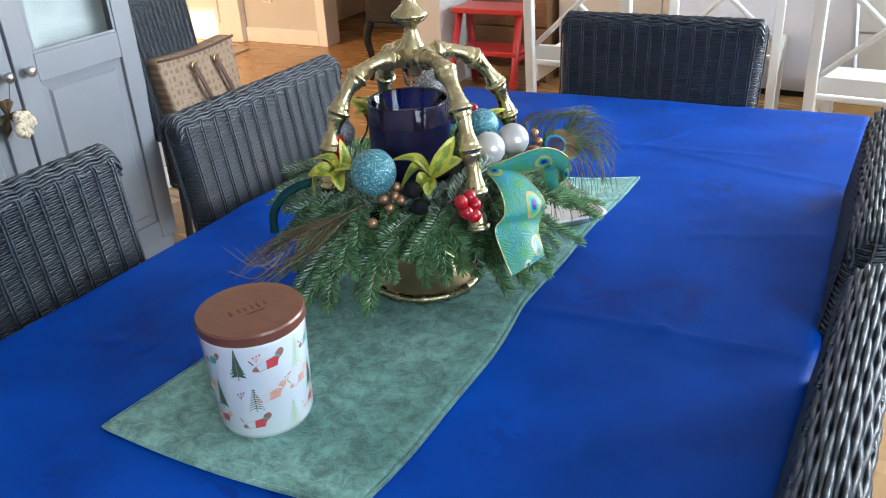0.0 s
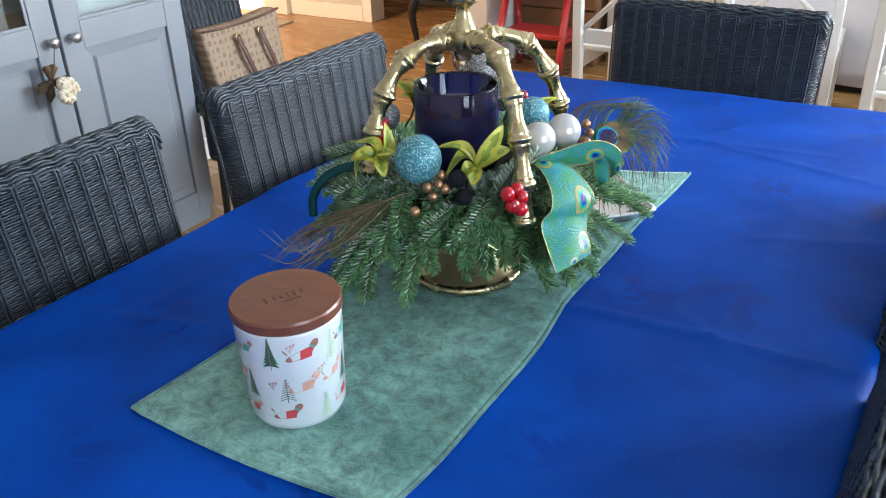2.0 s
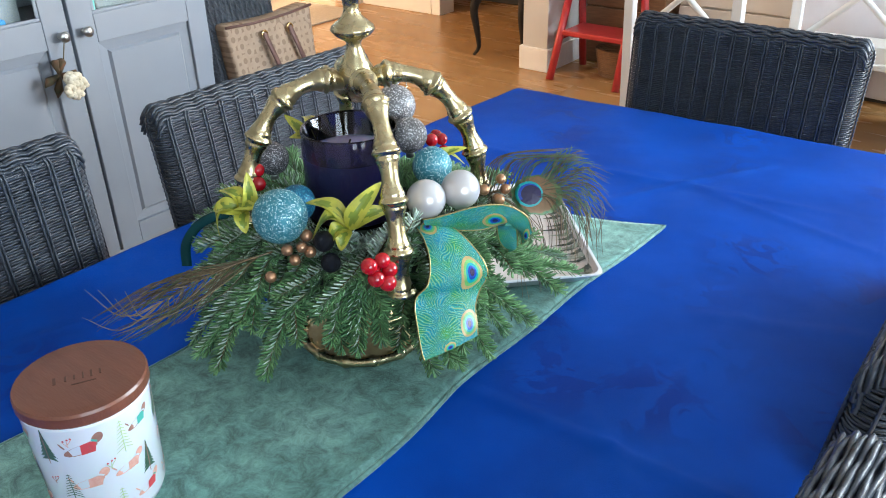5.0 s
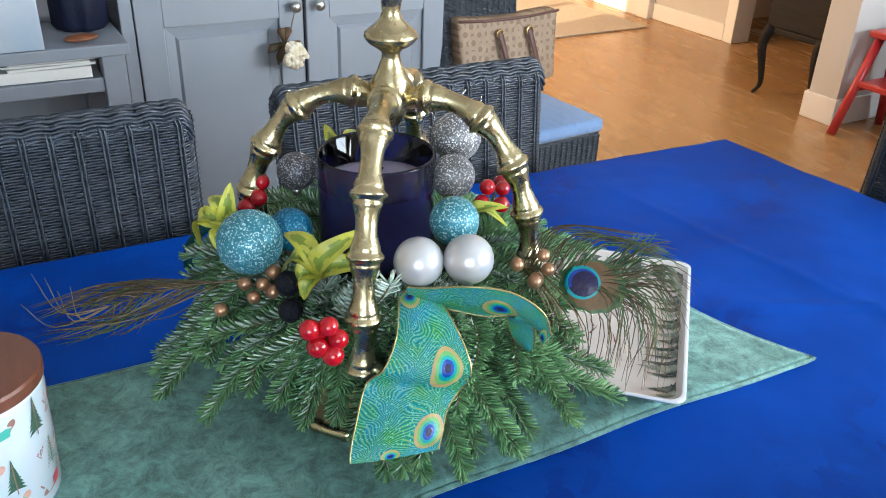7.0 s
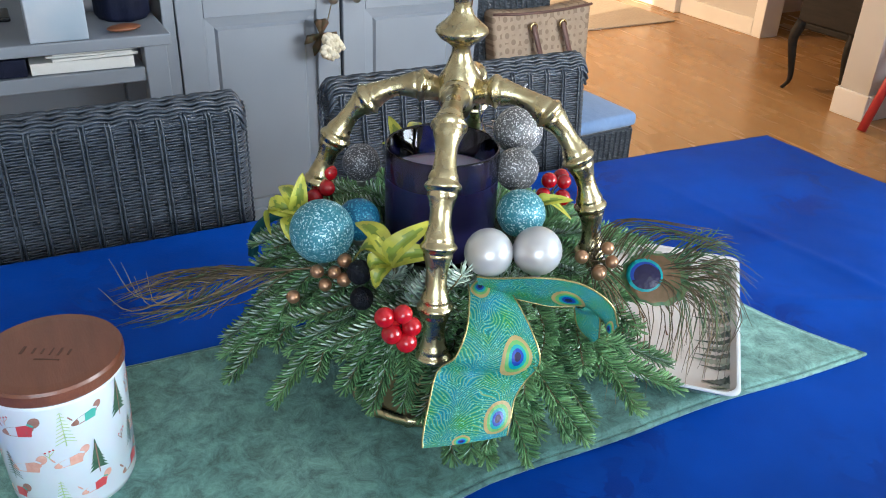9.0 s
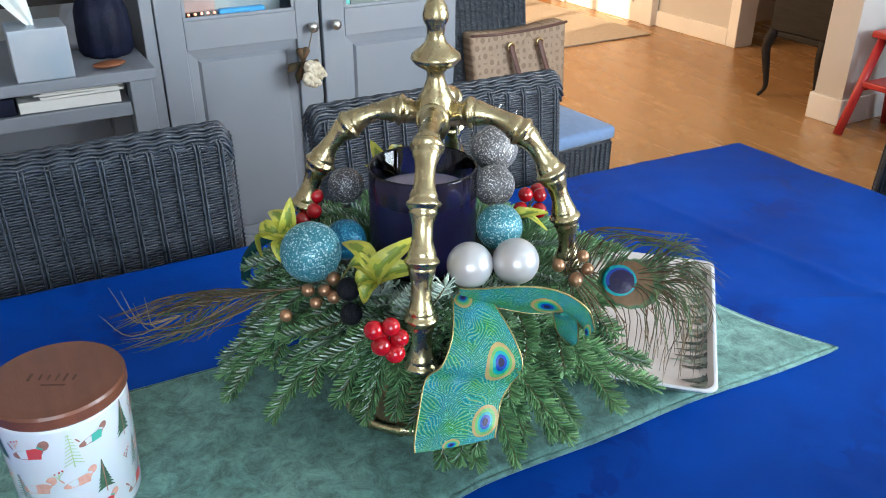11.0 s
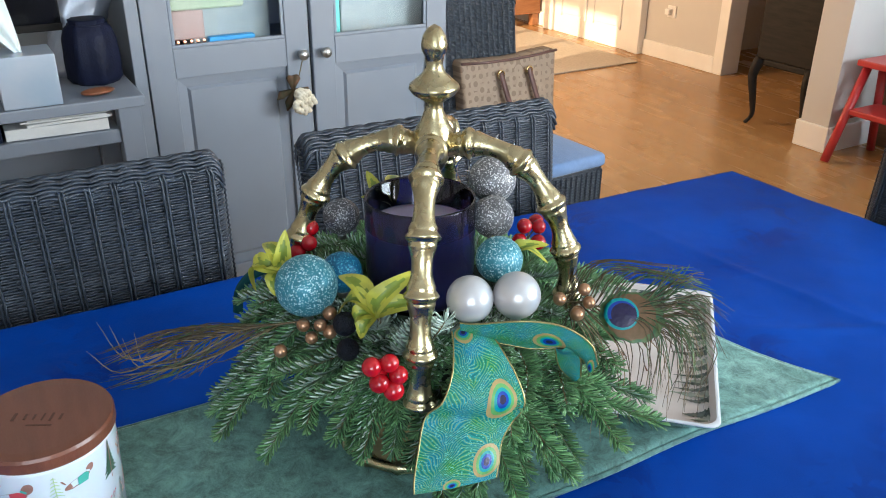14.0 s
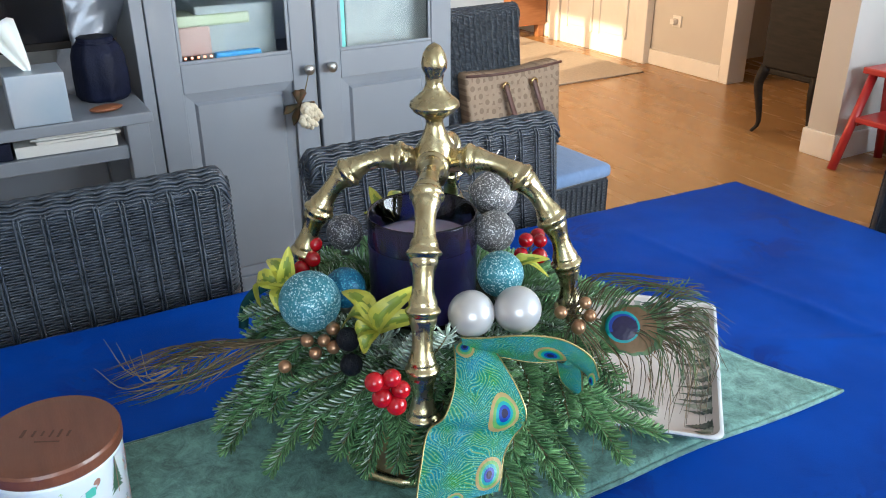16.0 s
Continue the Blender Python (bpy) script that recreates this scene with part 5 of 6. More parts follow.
def leaf(parent, base, tip, width, out, curl=0.3):
    """A pointed variegated leaf from base to tip, curling along out; yellow margin, green heart."""
    B, T, O = Vector(base), Vector(tip), Vector(out).normalized()
    ax = (T - B)
    ln = ax.length
    ax.normalize()
    O = (O - ax * O.dot(ax)).normalized()
    S = ax.cross(O)
    n, m = 14, 8
    top = []
    for i in range(n + 1):
        t = i / n
        w = width * (math.sin(math.pi * min(1, t * 0.97 + 0.03)) ** 0.65) * (1 - 0.12 * t) + 0.0006
        c = B + ax * ln * t + O * (ln * curl * math.sin(math.pi * t * 0.9) * 0.5 - ln * curl * 0.5 * t * t)
        for j in range(m + 1):
            q = j / m * 2 - 1
            top.append(c + S * w * q + O * ((0.55 * w * abs(q) ** 1.2) - 0.0006 * (abs(q) < 0.1)) + O * 0.0008 * math.sin(9 * t + 3 * q))
    N = len(top)
    vs = top + [p - O * 0.0007 for p in top]
    fs, ms = [], []
    for i in range(n):
        for j in range(m):
            a = i * (m + 1) + j
            heart = abs((j + 0.5) / m * 2 - 1) < 0.36 - 0.25 * math.sin(5 * i + 2 * j) * 0.6 and 1 <= i <= n - 3
            fs.append((a, a + 1, a + m + 2, a + m + 1))
            fs.append((a + N + m + 1, a + N + m + 2, a + N + 1, a + N))
            ms += [1 if heart else 0, 0]
    return obj("leaf", vs, fs, None, parent, mats=[M["leaf_yellow"], M["leaf_green"]], idx=ms)


def leaf_sprig(x, y, z, tips, label):
    o = thing("leaf_sprig", x, y, z, label, "leaves", group="variegated leaf sprigs")
    for k, (tip, w) in enumerate(tips):
        leaf(o, (0, 0, 0), tip, 0.86 * w, (0.45 + 0.3 * math.sin(2 * k), -0.35 + 0.3 * math.cos(3 * k), 0.8), 0.45 + 0.30 * (k % 3))
    v, f = sweep([(0, 0, 0.004), (-0.015, 0.012, -0.02), (-0.04, 0.03, -0.045)], 0.0016, 6)
    obj("stem", v, f, M["twig"], o)
    return o


leaf_sprig(-0.459, 0.833, 0.957, [((-0.046, -0.014, 0.030), 0.0125), ((0.024, 0.024, 0.050), 0.0125), ((-0.030, -0.028, 0.002), 0.0125), ((0.004, -0.020, -0.016), 0.0105), ((0.030, 0.032, 0.022), 0.012), ((-0.012, -0.022, -0.010), 0.010)], "yellow and green variegated leaves below the candle")
leaf_sprig(-0.574, 0.783, 0.965, [((0.014, 0.002, 0.046), 0.0105), ((-0.030, -0.022, 0.006), 0.0115), ((-0.026, -0.028, -0.016), 0.0115), ((0.016, -0.016, -0.014), 0.0105), ((-0.028, -0.006, 0.026), 0.0105), ((0.022, -0.004, 0.016), 0.010)], "yellow and green variegated leaves beside a brass leg")
leaf_sprig(-0.615, 0.930, 0.985, [((0.006, -0.032, 0.030), 0.009), ((-0.016, -0.02, 0.045), 0.010), ((-0.03, 0.02, 0.038), 0.010)], "green leaves behind the candle glass")
leaf_sprig(-0.462, 0.985, 0.975, [((0.030, 0.022, 0.030), 0.008), ((0.01, -0.02, 0.03), 0.007), ((0.022, 0.03, 0.012), 0.008)], "yellow-green leaves behind the blue bauble")


def ribbon_mat():
    m = mat("peacock_ribbon", (0.0, 0.24, 0.40), (0.015, 0.26, 0.06), 48, 0.45, bump=0.1, bscale=900, spec=0.25)
    nt, b_ = nodes_of(m)
    N, L = nt.nodes.new, nt.links.new
    # barbs run slantwise from quills along the band: u in metres along, v in metres across
    uv = N("ShaderNodeUVMap")
    uv.uv_map = "band"
    wn = N("ShaderNodeTexNoise")
    wn.inputs["Scale"].default_value, wn.inputs["Detail"].default_value = 38, 1
    L(uv.outputs[0], wn.inputs["Vector"])
    sp = N("ShaderNodeSeparateXYZ")
    L(uv.outputs[0], sp.inputs[0])

    def calc(op, p, q, r=None):
        k = N("ShaderNodeMath")
        k.operation = op
        for i, val in enumerate((p, q, r)):
            if val is None:
                continue
            if isinstance(val, (int, float)):
                k.inputs[i].default_value = val
            else:
                L(val, k.inputs[i])
        return k.outputs[0]

    across = calc("MULTIPLY_ADD", wn.outputs[0], 0.030, sp.outputs[1])
    fold = calc("PINGPONG", across, 0.013)
    bend = calc("MULTIPLY", calc("POWER", calc("DIVIDE", fold, 0.013), 0.7), 0.021)
    along = calc("ADD", sp.outputs[0], bend)
    cb = N("ShaderNodeCombineXYZ")
    L(along, cb.inputs[0])
    L(fold, cb.inputs[1])
    w = N("ShaderNodeTexWave")
    w.inputs["Scale"].default_value, w.inputs["Distortion"].default_value, w.inputs["Detail"].default_value = 105, 4.0, 3
    L(cb.outputs[0], w.inputs["Vector"])
    def stripe(low, high, strength, colour, under):
        r = N("ShaderNodeMapRange")
        r.inputs[1].default_value, r.inputs[2].default_value, r.inputs[4].default_value = low, high, strength
        L(w.outputs["Fac"], r.inputs[0])
        x = N("ShaderNodeMix")
        x.data_type = "RGBA"
        x.inputs[7].default_value = colour
        L(r.outputs[0], x.inputs[0])
        L(under, x.inputs[6])
        return x

    mx = stripe(0.40, 0.05, 0.55, (0.0, 0.06, 0.065, 1), b_.inputs["Base Color"].links[0].from_socket)
    mx = stripe(0.80, 0.98, 0.60, (0.30, 0.36, 0.08, 1), mx.outputs[2])
    w2 = N("ShaderNodeTexVoronoi")
    w2.inputs["Scale"].default_value = 620
    L(uv.outputs[0], w2.inputs["Vector"])
    r2 = N("ShaderNodeMapRange")
    r2.inputs[1].default_value, r2.inputs[2].default_value, r2.inputs[3].default_value, r2.inputs[4].default_value = 0.12, 0.34, 0.75, 0.0
    L(w2.outputs["Distance"], r2.inputs[0])
    m2 = N("ShaderNodeMix")
    m2.data_type = "RGBA"
    m2.inputs[7].default_value = (0.20, 0.62, 0.52, 1)
    L(r2.outputs[0], m2.inputs[0])
    L(mx.outputs[2], m2.inputs[6])
    L(m2.outputs[2], b_.inputs["Base Color"])
    return m


M["ribbon"] = ribbon_mat()
M["ribbon_back"] = two_tone("teal_ribbon_back", (0.004, 0.12, 0.14), 0.5)
M["goldthread"] = mat("gold_thread", (0.55, 0.45, 0.20), (0.3, 0.25, 0.1), 900, 0.35, 0.8)
M["eye_gold"] = two_tone("eye_gold", (0.45, 0.33, 0.13), 0.4)
M["eye_teal"] = two_tone("eye_turquoise", (0.0, 0.33, 0.36), 0.3)
M["eye_blue"] = two_tone("eye_blue", (0.005, 0.05, 0.38), 0.3)
M["eye_navy"] = two_tone("eye_navy", (0.012, 0.006, 0.055), 0.35)
M["eye_lime"] = two_tone("eye_lime", (0.14, 0.42, 0.12), 0.4)


def strip(parent, left, right, eyes, nn=70, belly=0.004):
    """A ribbon lofted between two edges; eyes: (share along, share across, size)."""
    A, C = spline(left, nn), spline(right, nn)
    m = 12

    def at(u, v):
        k = min(max(u, 0), 1) * (nn - 1)
        i = min(int(k), nn - 2)
        t = k - i
        a, c = A[i].lerp(A[i + 1], t), C[i].lerp(C[i + 1], t)
        return a.lerp(c, v)

    def normal(u, v):
        du = at(u + 0.01, v) - at(u - 0.01, v)
        dv = at(u, 1) - at(u, 0)
        n = du.cross(dv)
        n.normalize()
        return n if n.dot(Vector((0.55, -0.5, 0.6))) > 0 else -n

    def surf(u, v, h=0.0):
        return at(u, v) + normal(u, v) * (belly * math.sin(math.pi * v) + 0.0016 * math.sin(7 * u + 4 * v) + h)

    vs = [surf(i / (nn - 1), j / m, 0.0003) for i in range(nn) for j in range(m + 1)]
    N = len(vs)
    vs += [surf(i / (nn - 1), j / m, -0.0003) for i in range(nn) for j in range(m + 1)]
    fs, ms = [], []
    for i in range(nn - 1):
        for j in range(m):
            a = i * (m + 1) + j
            fs += [(a, a + 1, a + m + 2, a + m + 1), (a + N + m + 1, a + N + m + 2, a + N + 1, a + N)]
            ms += [0, 1]
    ob = obj("ribbon_band", vs, fs, None, parent, mats=[M["ribbon"], M["ribbon_back"]], idx=ms)
    run = sum((at((i + 1) / 20, 0.5) - at(i / 20, 0.5)).length for i in range(20))
    band = ob.data.uv_layers.new(name="band")
    for lp in ob.data.loops:
        i, j = divmod(lp.vertex_index % N, m + 1)
        band.data[lp.index].uv = (run * i / (nn - 1), 0.042 * j / m)
    for v in (0.0, 1.0):
        a, f = sweep([surf(i / (nn - 1), v) for i in range(nn)], 0.0009, 6)
        obj("gold_edge", a, f, M["goldthread"], parent, "wired gold edge")
    for eu, ev, size in eyes:
        wd = (at(eu, 1) - at(eu, 0)).length
        vs, fs, ms = [surf(eu, ev, 0.0012)], [], []
        rings = (0.22, 0.40, 0.58, 0.78, 1.0)
        n = 20
        for q, rr in enumerate(rings):
            for k in range(n):
                a = 2 * math.pi * k / n
                du = size * rr * math.cos(a) * (1.25 if math.cos(a) > 0 else 1.0) / run
                dv = size * rr * math.sin(a) * 0.85 / wd
                vs.append(surf(min(max(eu + du, 0), 1), min(max(ev + dv, 0), 1), 0.0011 - 0.0001 * q))
        for k in range(n):
            fs.append((0, 1 + k, 1 + (k + 1) % n))
            ms.append(0)
            for q in range(len(rings) - 1):
                a, c = 1 + q * n, 1 + (q + 1) * n
                fs.append((a + k, c + k, c + (k + 1) % n, a + (k + 1) % n))
                ms.append((1, 2, 3, 4)[q])
        obj("eye_print", vs, fs, None, parent, mats=[M["eye_navy"], M["eye_blue"], M["eye_teal"], M["eye_lime"], M["eye_gold"]], idx=ms)
    return ob


rb = thing("peacock_ribbon", 0, 0, 0, "teal and green peacock-print ribbon with gold wired edges", "ribbon")
strip(rb, [(-0.405, 0.885, 0.952), (-0.390, 0.878, 0.946), (-0.372, 0.866, 0.930), (-0.362, 0.850, 0.911), (-0.368, 0.836, 0.895), (-0.352, 0.820, 0.874), (-0.338, 0.808, 0.858), (-0.333, 0.805, 0.849)],
      [(-0.395, 0.918, 0.952), (-0.368, 0.915, 0.946), (-0.345, 0.918, 0.926), (-0.333, 0.919, 0.904), (-0.337, 0.909, 0.885), (-0.333, 0.896, 0.871), (-0.322, 0.886, 0.856), (-0.317, 0.881, 0.846)],
      [(0.40, 0.72, 0.016), (0.82, 0.83, 0.016), (0.06, 0.25, 0.010), (0.96, 0.42, 0.010)])
strip(rb, [(-0.400, 0.890, 0.962), (-0.386, 0.902, 0.966), (-0.358, 0.930, 0.974), (-0.340, 0.960, 0.968), (-0.326, 0.984, 0.950), (-0.322, 0.994, 0.928)],
      [(-0.398, 0.902, 0.944), (-0.384, 0.912, 0.944), (-0.364, 0.945, 0.938), (-0.350, 0.972, 0.938), (-0.340, 0.992, 0.922), (-0.340, 0.998, 0.902)],
      [(0.52, 0.62, 0.013), (0.95, 0.35, 0.009)])
strip(rb, [(-0.342, 0.972, 0.944), (-0.338, 0.982, 0.934), (-0.340, 0.990, 0.905)], [(-0.352, 0.965, 0.938), (-0.356, 0.975, 0.915), (-0.352, 0.990, 0.890)], [], 20, 0.002)

# dark teal velvet loop on the other side
tv = thing("velvet_ribbon", 0, 0, 0, "dark teal velvet ribbon loop tucked in the fir", "ribbon")
c = spline([(-0.600, 0.850, 0.925), (-0.640, 0.815, 0.932), (-0.668, 0.788, 0.922), (-0.680, 0.768, 0.898), (-0.680, 0.762, 0.868)], 40)
vs, fs = [], []
for k, p in enumerate(c):
    t = (c[min(k + 1, 39)] - c[max(k - 1, 0)]).normalized()
    s = Vector((0.55, -0.45, 0.55)).cross(t).normalized()
    o_ = t.cross(s)
    for a, d in ((-0.006, 0.0005), (0, 0.0015), (0.006, 0.0005), (0.006, -0.0005), (0, 0.0005), (-0.006, -0.0005)):
        vs.append(p + s * a + o_ * d)
for k in range(39):
    for q in range(6):
        fs.append((k * 6 + q, k * 6 + (q + 1) % 6, (k + 1) * 6 + (q + 1) % 6, (k + 1) * 6 + q))
M["tealvelvet"] = mat("dark_teal_velvet", (0.001, 0.035, 0.042), (0.003, 0.055, 0.06), 40, 0.6, spec=0.2)
obj("band", vs, fs, M["tealvelvet"], tv)

# silver foil tuft
ft = thing("foil_tuft", -0.585, 1.035, 1.00, "tuft of crinkled silver foil strips", "foil tuft")
rng = random.Random(31)
M["foil"] = mat("silver_foil", (0.75, 0.75, 0.77), (0.55, 0.55, 0.58), 200, 0.22, 1.0, bump=0.4, bscale=500)
for k in range(10):
    a = rng.uniform(0, 6.28)
    d = Vector((math.cos(a) * rng.uniform(0.3, 1), math.sin(a) * rng.uniform(0.3, 1), rng.uniform(0.8, 1.6))).normalized()
    ln = rng.uniform(0.045, 0.085)
    vs, fs = [], []
    s = d.cross(Vector((0, 0, 1))).normalized()
    n_ = s.cross(d)
    for i in range(9):
        t = i / 8
        w = 0.0035 * (1 - 0.6 * t)
        p = d * ln * t + n_ * 0.008 * math.sin(7 * t + k) + Vector((0, 0, -0.012 * t * t))
        for q, h in ((-1, 0.0004), (1, 0.0004), (1, -0.0004), (-1, -0.0004)):
            vs.append(p + s * w * q + n_ * h)
    for i in range(8):
        for q in range(4):
            fs.append((i * 4 + q, i * 4 + (q + 1) % 4, (i + 1) * 4 + (q + 1) % 4, (i + 1) * 4 + q))
    obj("foil_strip", vs, fs, M["foil"], ft)

# ---- peacock feathers ----
M["barb"] = mat("bronze_barb", (0.075, 0.055, 0.028), (0.16, 0.115, 0.06), 120, 0.35, 0.3, rand=0.2)
M["barb_green"] = mat("green_barb", (0.03, 0.10, 0.05), (0.12, 0.16, 0.06), 120, 0.3, 0.35)
M["barb_pale"] = mat("pale_straw_barb", (0.30, 0.22, 0.11), (0.20, 0.14, 0.07), 120, 0.4)
M["eye_bronze"] = mat("eye_bronze", (0.20, 0.11, 0.06), (0.14, 0.09, 0.04), 200, 0.35, 0.4)


def feather(name, origin, X, Y, shaft, eye, barbs, label):
    """A flat feather in the plane X, Y. shaft: points; eye: centre and size or None; barbs: (start share, end point, bow, slot)."""
    O, X, Y = Vector(origin), Vector(X).normalized(), Vector(Y).normalized()
    Z = X.cross(Y)
    o = thing(name, *origin, label, "feather", group="peacock feathers")
    pt = lambda a, b_, h=0.0: X * a + Y * b_ + Z * h
    sp = spline([pt(*p) for p in shaft], 30)
    v, f = sweep(sp, [0.0012 - 0.0008 * k / 29 for k in range(30)], 6)
    obj("shaft", v, f, M["barb"], o)
    bag = Bag()
    for s, (ex, ey, eh), bow, slot in barbs:
        a = sp[int(s * 29)]
        e = pt(ex, ey, eh)
        mid = (a + e) / 2 + pt(*bow)
        c = spline([a, mid, e], 9)
        bag.add(sweep(c, [0.00055, 0.0007, 0.0007, 0.0007, 0.00065, 0.0006, 0.0005, 0.0004, 0.0002], 3), slot)
    ob = bag.put("barb_fringe", None, o, mats=[M["barb"], M["barb_green"], M["barb_pale"]])
    tagged(ob, kind="stuff")
    if eye:
        (cx, cy), size, ang = eye
        vs, fs, ms, n = [pt(cx, cy, 0.0032)], [], [], 64
        rings = ((0.42, 0.0030, 0.0), (0.49, 0.0026, -0.05), (0.59, 0.0024, -0.08), (0.84, 0.0018, 0.25), (0.92, 0.0012, 0.27))
        for rr, h, sh in rings:
            for k in range(n):
                a = 2 * math.pi * k / n
                wob = 1 + (0.03 * math.sin(13 * a) if rr > 0.8 else 0)
                px = size * (rr * wob * math.cos(a) * (1.18 if rr > 0.9 else 1.0) + sh)
                py = size * rr * wob * math.sin(a) * 0.92
                vs.append(pt(cx + px * math.cos(ang) - py * math.sin(ang), cy + px * math.sin(ang) + py * math.cos(ang), h))
        for k in range(n):
            fs.append((0, 1 + k, 1 + (k + 1) % n))
            ms.append(0)
            for q in range(len(rings) - 1):
                a, c = 1 + q * n, 1 + (q + 1) * n
                fs.append((a + k, c + k, c + (k + 1) % n, a + (k + 1) % n))
                left = math.cos(2 * math.pi * (k + 0.5) / n - 2.4) > 0.1
                ms.append((1 if left or q else 0, 2, 3, 4)[q])
        ey = obj("eye", vs, fs, None, o, "dark blue and bronze feather eye", mats=[M["eye_navy"], M["eye_blue"], M["eye_teal"], M["eye_bronze"], M["barb_green"]], idx=ms)
    return o


rng = random.Random(41)
barbs = []
for k in range(26):       # upper arch
    t = k / 25
    barbs.append((0.10 + 0.45 * t, (0.040 + 0.036 * t + rng.uniform(-.008, .008), 0.050 - 0.022 * t + rng.uniform(-.006, .006), rng.uniform(-.01, .01)), (-0.028 + 0.014 * t, 0.022, 0.004), rng.choice((0, 0, 1))))
for k in range(90):       # round the eye and beyond
    a = radians(80 - 170 * k / 89)
    r = 0.058 + rng.uniform(-0.008, 0.014)
    barbs.append((0.45 + 0.4 * rng.random(), (0.022 + r * math.cos(a) * 1.15, 0.0 + r * math.sin(a) - 0.008, rng.uniform(-.006, .006)), (0.012, 0.018, 0.002), rng.choice((1, 1, 0))))
for k in range(38):       # long hanging strands
    t = rng.random() ** 1.2
    barbs.append((0.05 + 0.6 * t, (-0.035 + 0.115 * t + rng.uniform(-.012, .012), -0.120 + 0.045 * t + rng.uniform(-.014, .014), -0.022 + rng.uniform(-.012, .008)), (0.016 + 0.026 * t + rng.uniform(-.010, .010), 0.014 + rng.uniform(-.006, .010), 0.006), rng.choice((0, 0, 2))))
for k in range(18):       # short ones at the root
    barbs.append((0.02 + 0.2 * rng.random(), (-0.070 + rng.uniform(-.02, .03), -0.03 + rng.uniform(-.03, .05), rng.uniform(-.01, .01)), (0, 0.006, 0), 0))
VN = Vector((0.49, -0.55, 0.50)).normalized()
VX = Vector((0.60, 0.79, 0.0)).normalized()
VX = (VX - VN * VX.dot(VN)).normalized()
VY = VN.cross(VX)
feather("peacock_feather", (-0.372, 1.073, 0.932), VX, VY, [(-0.075, 0.010), (-0.045, 0.010), (-0.015, 0.004), (0.02, 0.0), (0.04, -0.004)], ((-0.004, 0.0), 0.030, -0.25), barbs, "peacock feather with a blue eye over the dish")
barbs = []
for k in range(90):
    s = rng.random()
    side = rng.choice((-1, 1))
    barbs.append((0.1 + 0.75 * s, (-0.070 - 0.105 * rng.random() ** 0.7, -0.010 + side * rng.uniform(0.001, 0.022) - 0.010 * s, rng.uniform(-.012, .012)), (0.0, side * rng.uniform(0.004, 0.014), 0.0), rng.choice((0, 0, 2, 1))))
for k in range(5):
    barbs.append((0.85, (-0.13 - 0.012 * k, 0.020 + rng.uniform(-.02, .02), 0.01), (-0.01, -0.02, 0), 2))
WX = Vector((0.40, 0.88, 0.15)).normalized()
WN = Vector((0.62, -0.30, 0.60))
WN = (WN - WX * WN.dot(WX)).normalized()
feather("peacock_feather", (-0.545, 0.755, 0.922), WX, WN.cross(WX), [(0.03, 0.0), (-0.02, 0.002), (-0.07, -0.002), (-0.13, -0.012)], None, barbs, "brown peacock feather drooping towards the jar")

# ---- dish ----
dish = thing("picture_dish", -0.514, 1.223, RZ, "white rectangular dish printed with a wintry pine landscape", "dish", rz=135)


def rrect(hx, hy, r, z, n=6):
    out = []
    for cx, cy, a0 in ((hx - r, hy - r, 0), (-hx + r, hy - r, 90), (-hx + r, -hy + r, 180), (hx - r, -hy + r, 270)):
        for k in range(n + 1):
            a = radians(a0 + 90 * k / n)
            out.append((cx + r * math.cos(a), cy + r * math.sin(a), z))
    return out


HX, HY = 0.163, 0.110
rings = [rrect(HX - 0.028, HY - 0.028, 0.014, 0.001), rrect(HX - 0.020, HY - 0.020, 0.016, 0.002), rrect(HX - 0.003, HY - 0.003, 0.018, 0.019), rrect(HX, HY, 0.015, 0.0215), rrect(HX - 0.001, HY - 0.001, 0.014, 0.0235), rrect(HX - 0.005, HY - 0.005, 0.017, 0.0225)]
inner = [rrect(HX - 0.005, HY - 0.005, 0.017, 0.0225), rrect(HX - 0.012, HY - 0.012, 0.015, 0.014), rrect(HX - 0.020, HY - 0.020, 0.013, 0.0085), rrect(HX - 0.030, HY - 0.030, 0.012, 0.0075)]


def loft(rs, close_last, close_first=False):
    n = len(rs[0])
    vs = [p for r in rs for p in r]
    fs = [(i * n + k, i * n + (k + 1) % n, (i + 1) * n + (k + 1) % n, (i + 1) * n + k) for i in range(len(rs) - 1) for k in range(n)]
    if close_last:
        fs.append(tuple(range((len(rs) - 1) * n, len(rs) * n)))
    if close_first:
        fs.append(tuple(range(n))[::-1])
    return vs, fs


M["porcelain"] = mat("white_porcelain", (0.74, 0.76, 0.79), None, 10, 0.12, coat=0.5)
M["dishprint"] = mat("pale_pink_print", (0.64, 0.56, 0.52), (0.74, 0.69, 0.66), 18, 0.10, coat=0.5)
M["pineprint"] = mat("dark_pine_print", (0.035, 0.05, 0.04), (0.12, 0.14, 0.12), 120, 0.2, coat=0.4)
M["branchprint"] = mat("brown_branch_print", (0.16, 0.08, 0.05), None, 100, 0.2)
M["greenprint"] = mat("grey_green_print", (0.22, 0.27, 0.21), (0.36, 0.38, 0.32), 60, 0.2, coat=0.4)
v, f = loft(rings, False, True)
obj("dish_body", v, f, M["porcelain"], dish)
v, f = loft(inner, True)
obj("picture_face", v, f, M["dishprint"], dish, "pale pink glossy printed face")
rng = random.Random(51)


def dish_z(x, y):
    e = min(HX - abs(x), HY - abs(y))
    return 0.0081 if e > 0.03 else (0.0081 + 0.001 * (0.03 - e) / 0.01 if e > 0.02 else 0.0092 + 0.0055 * (0.02 - e) / 0.008)


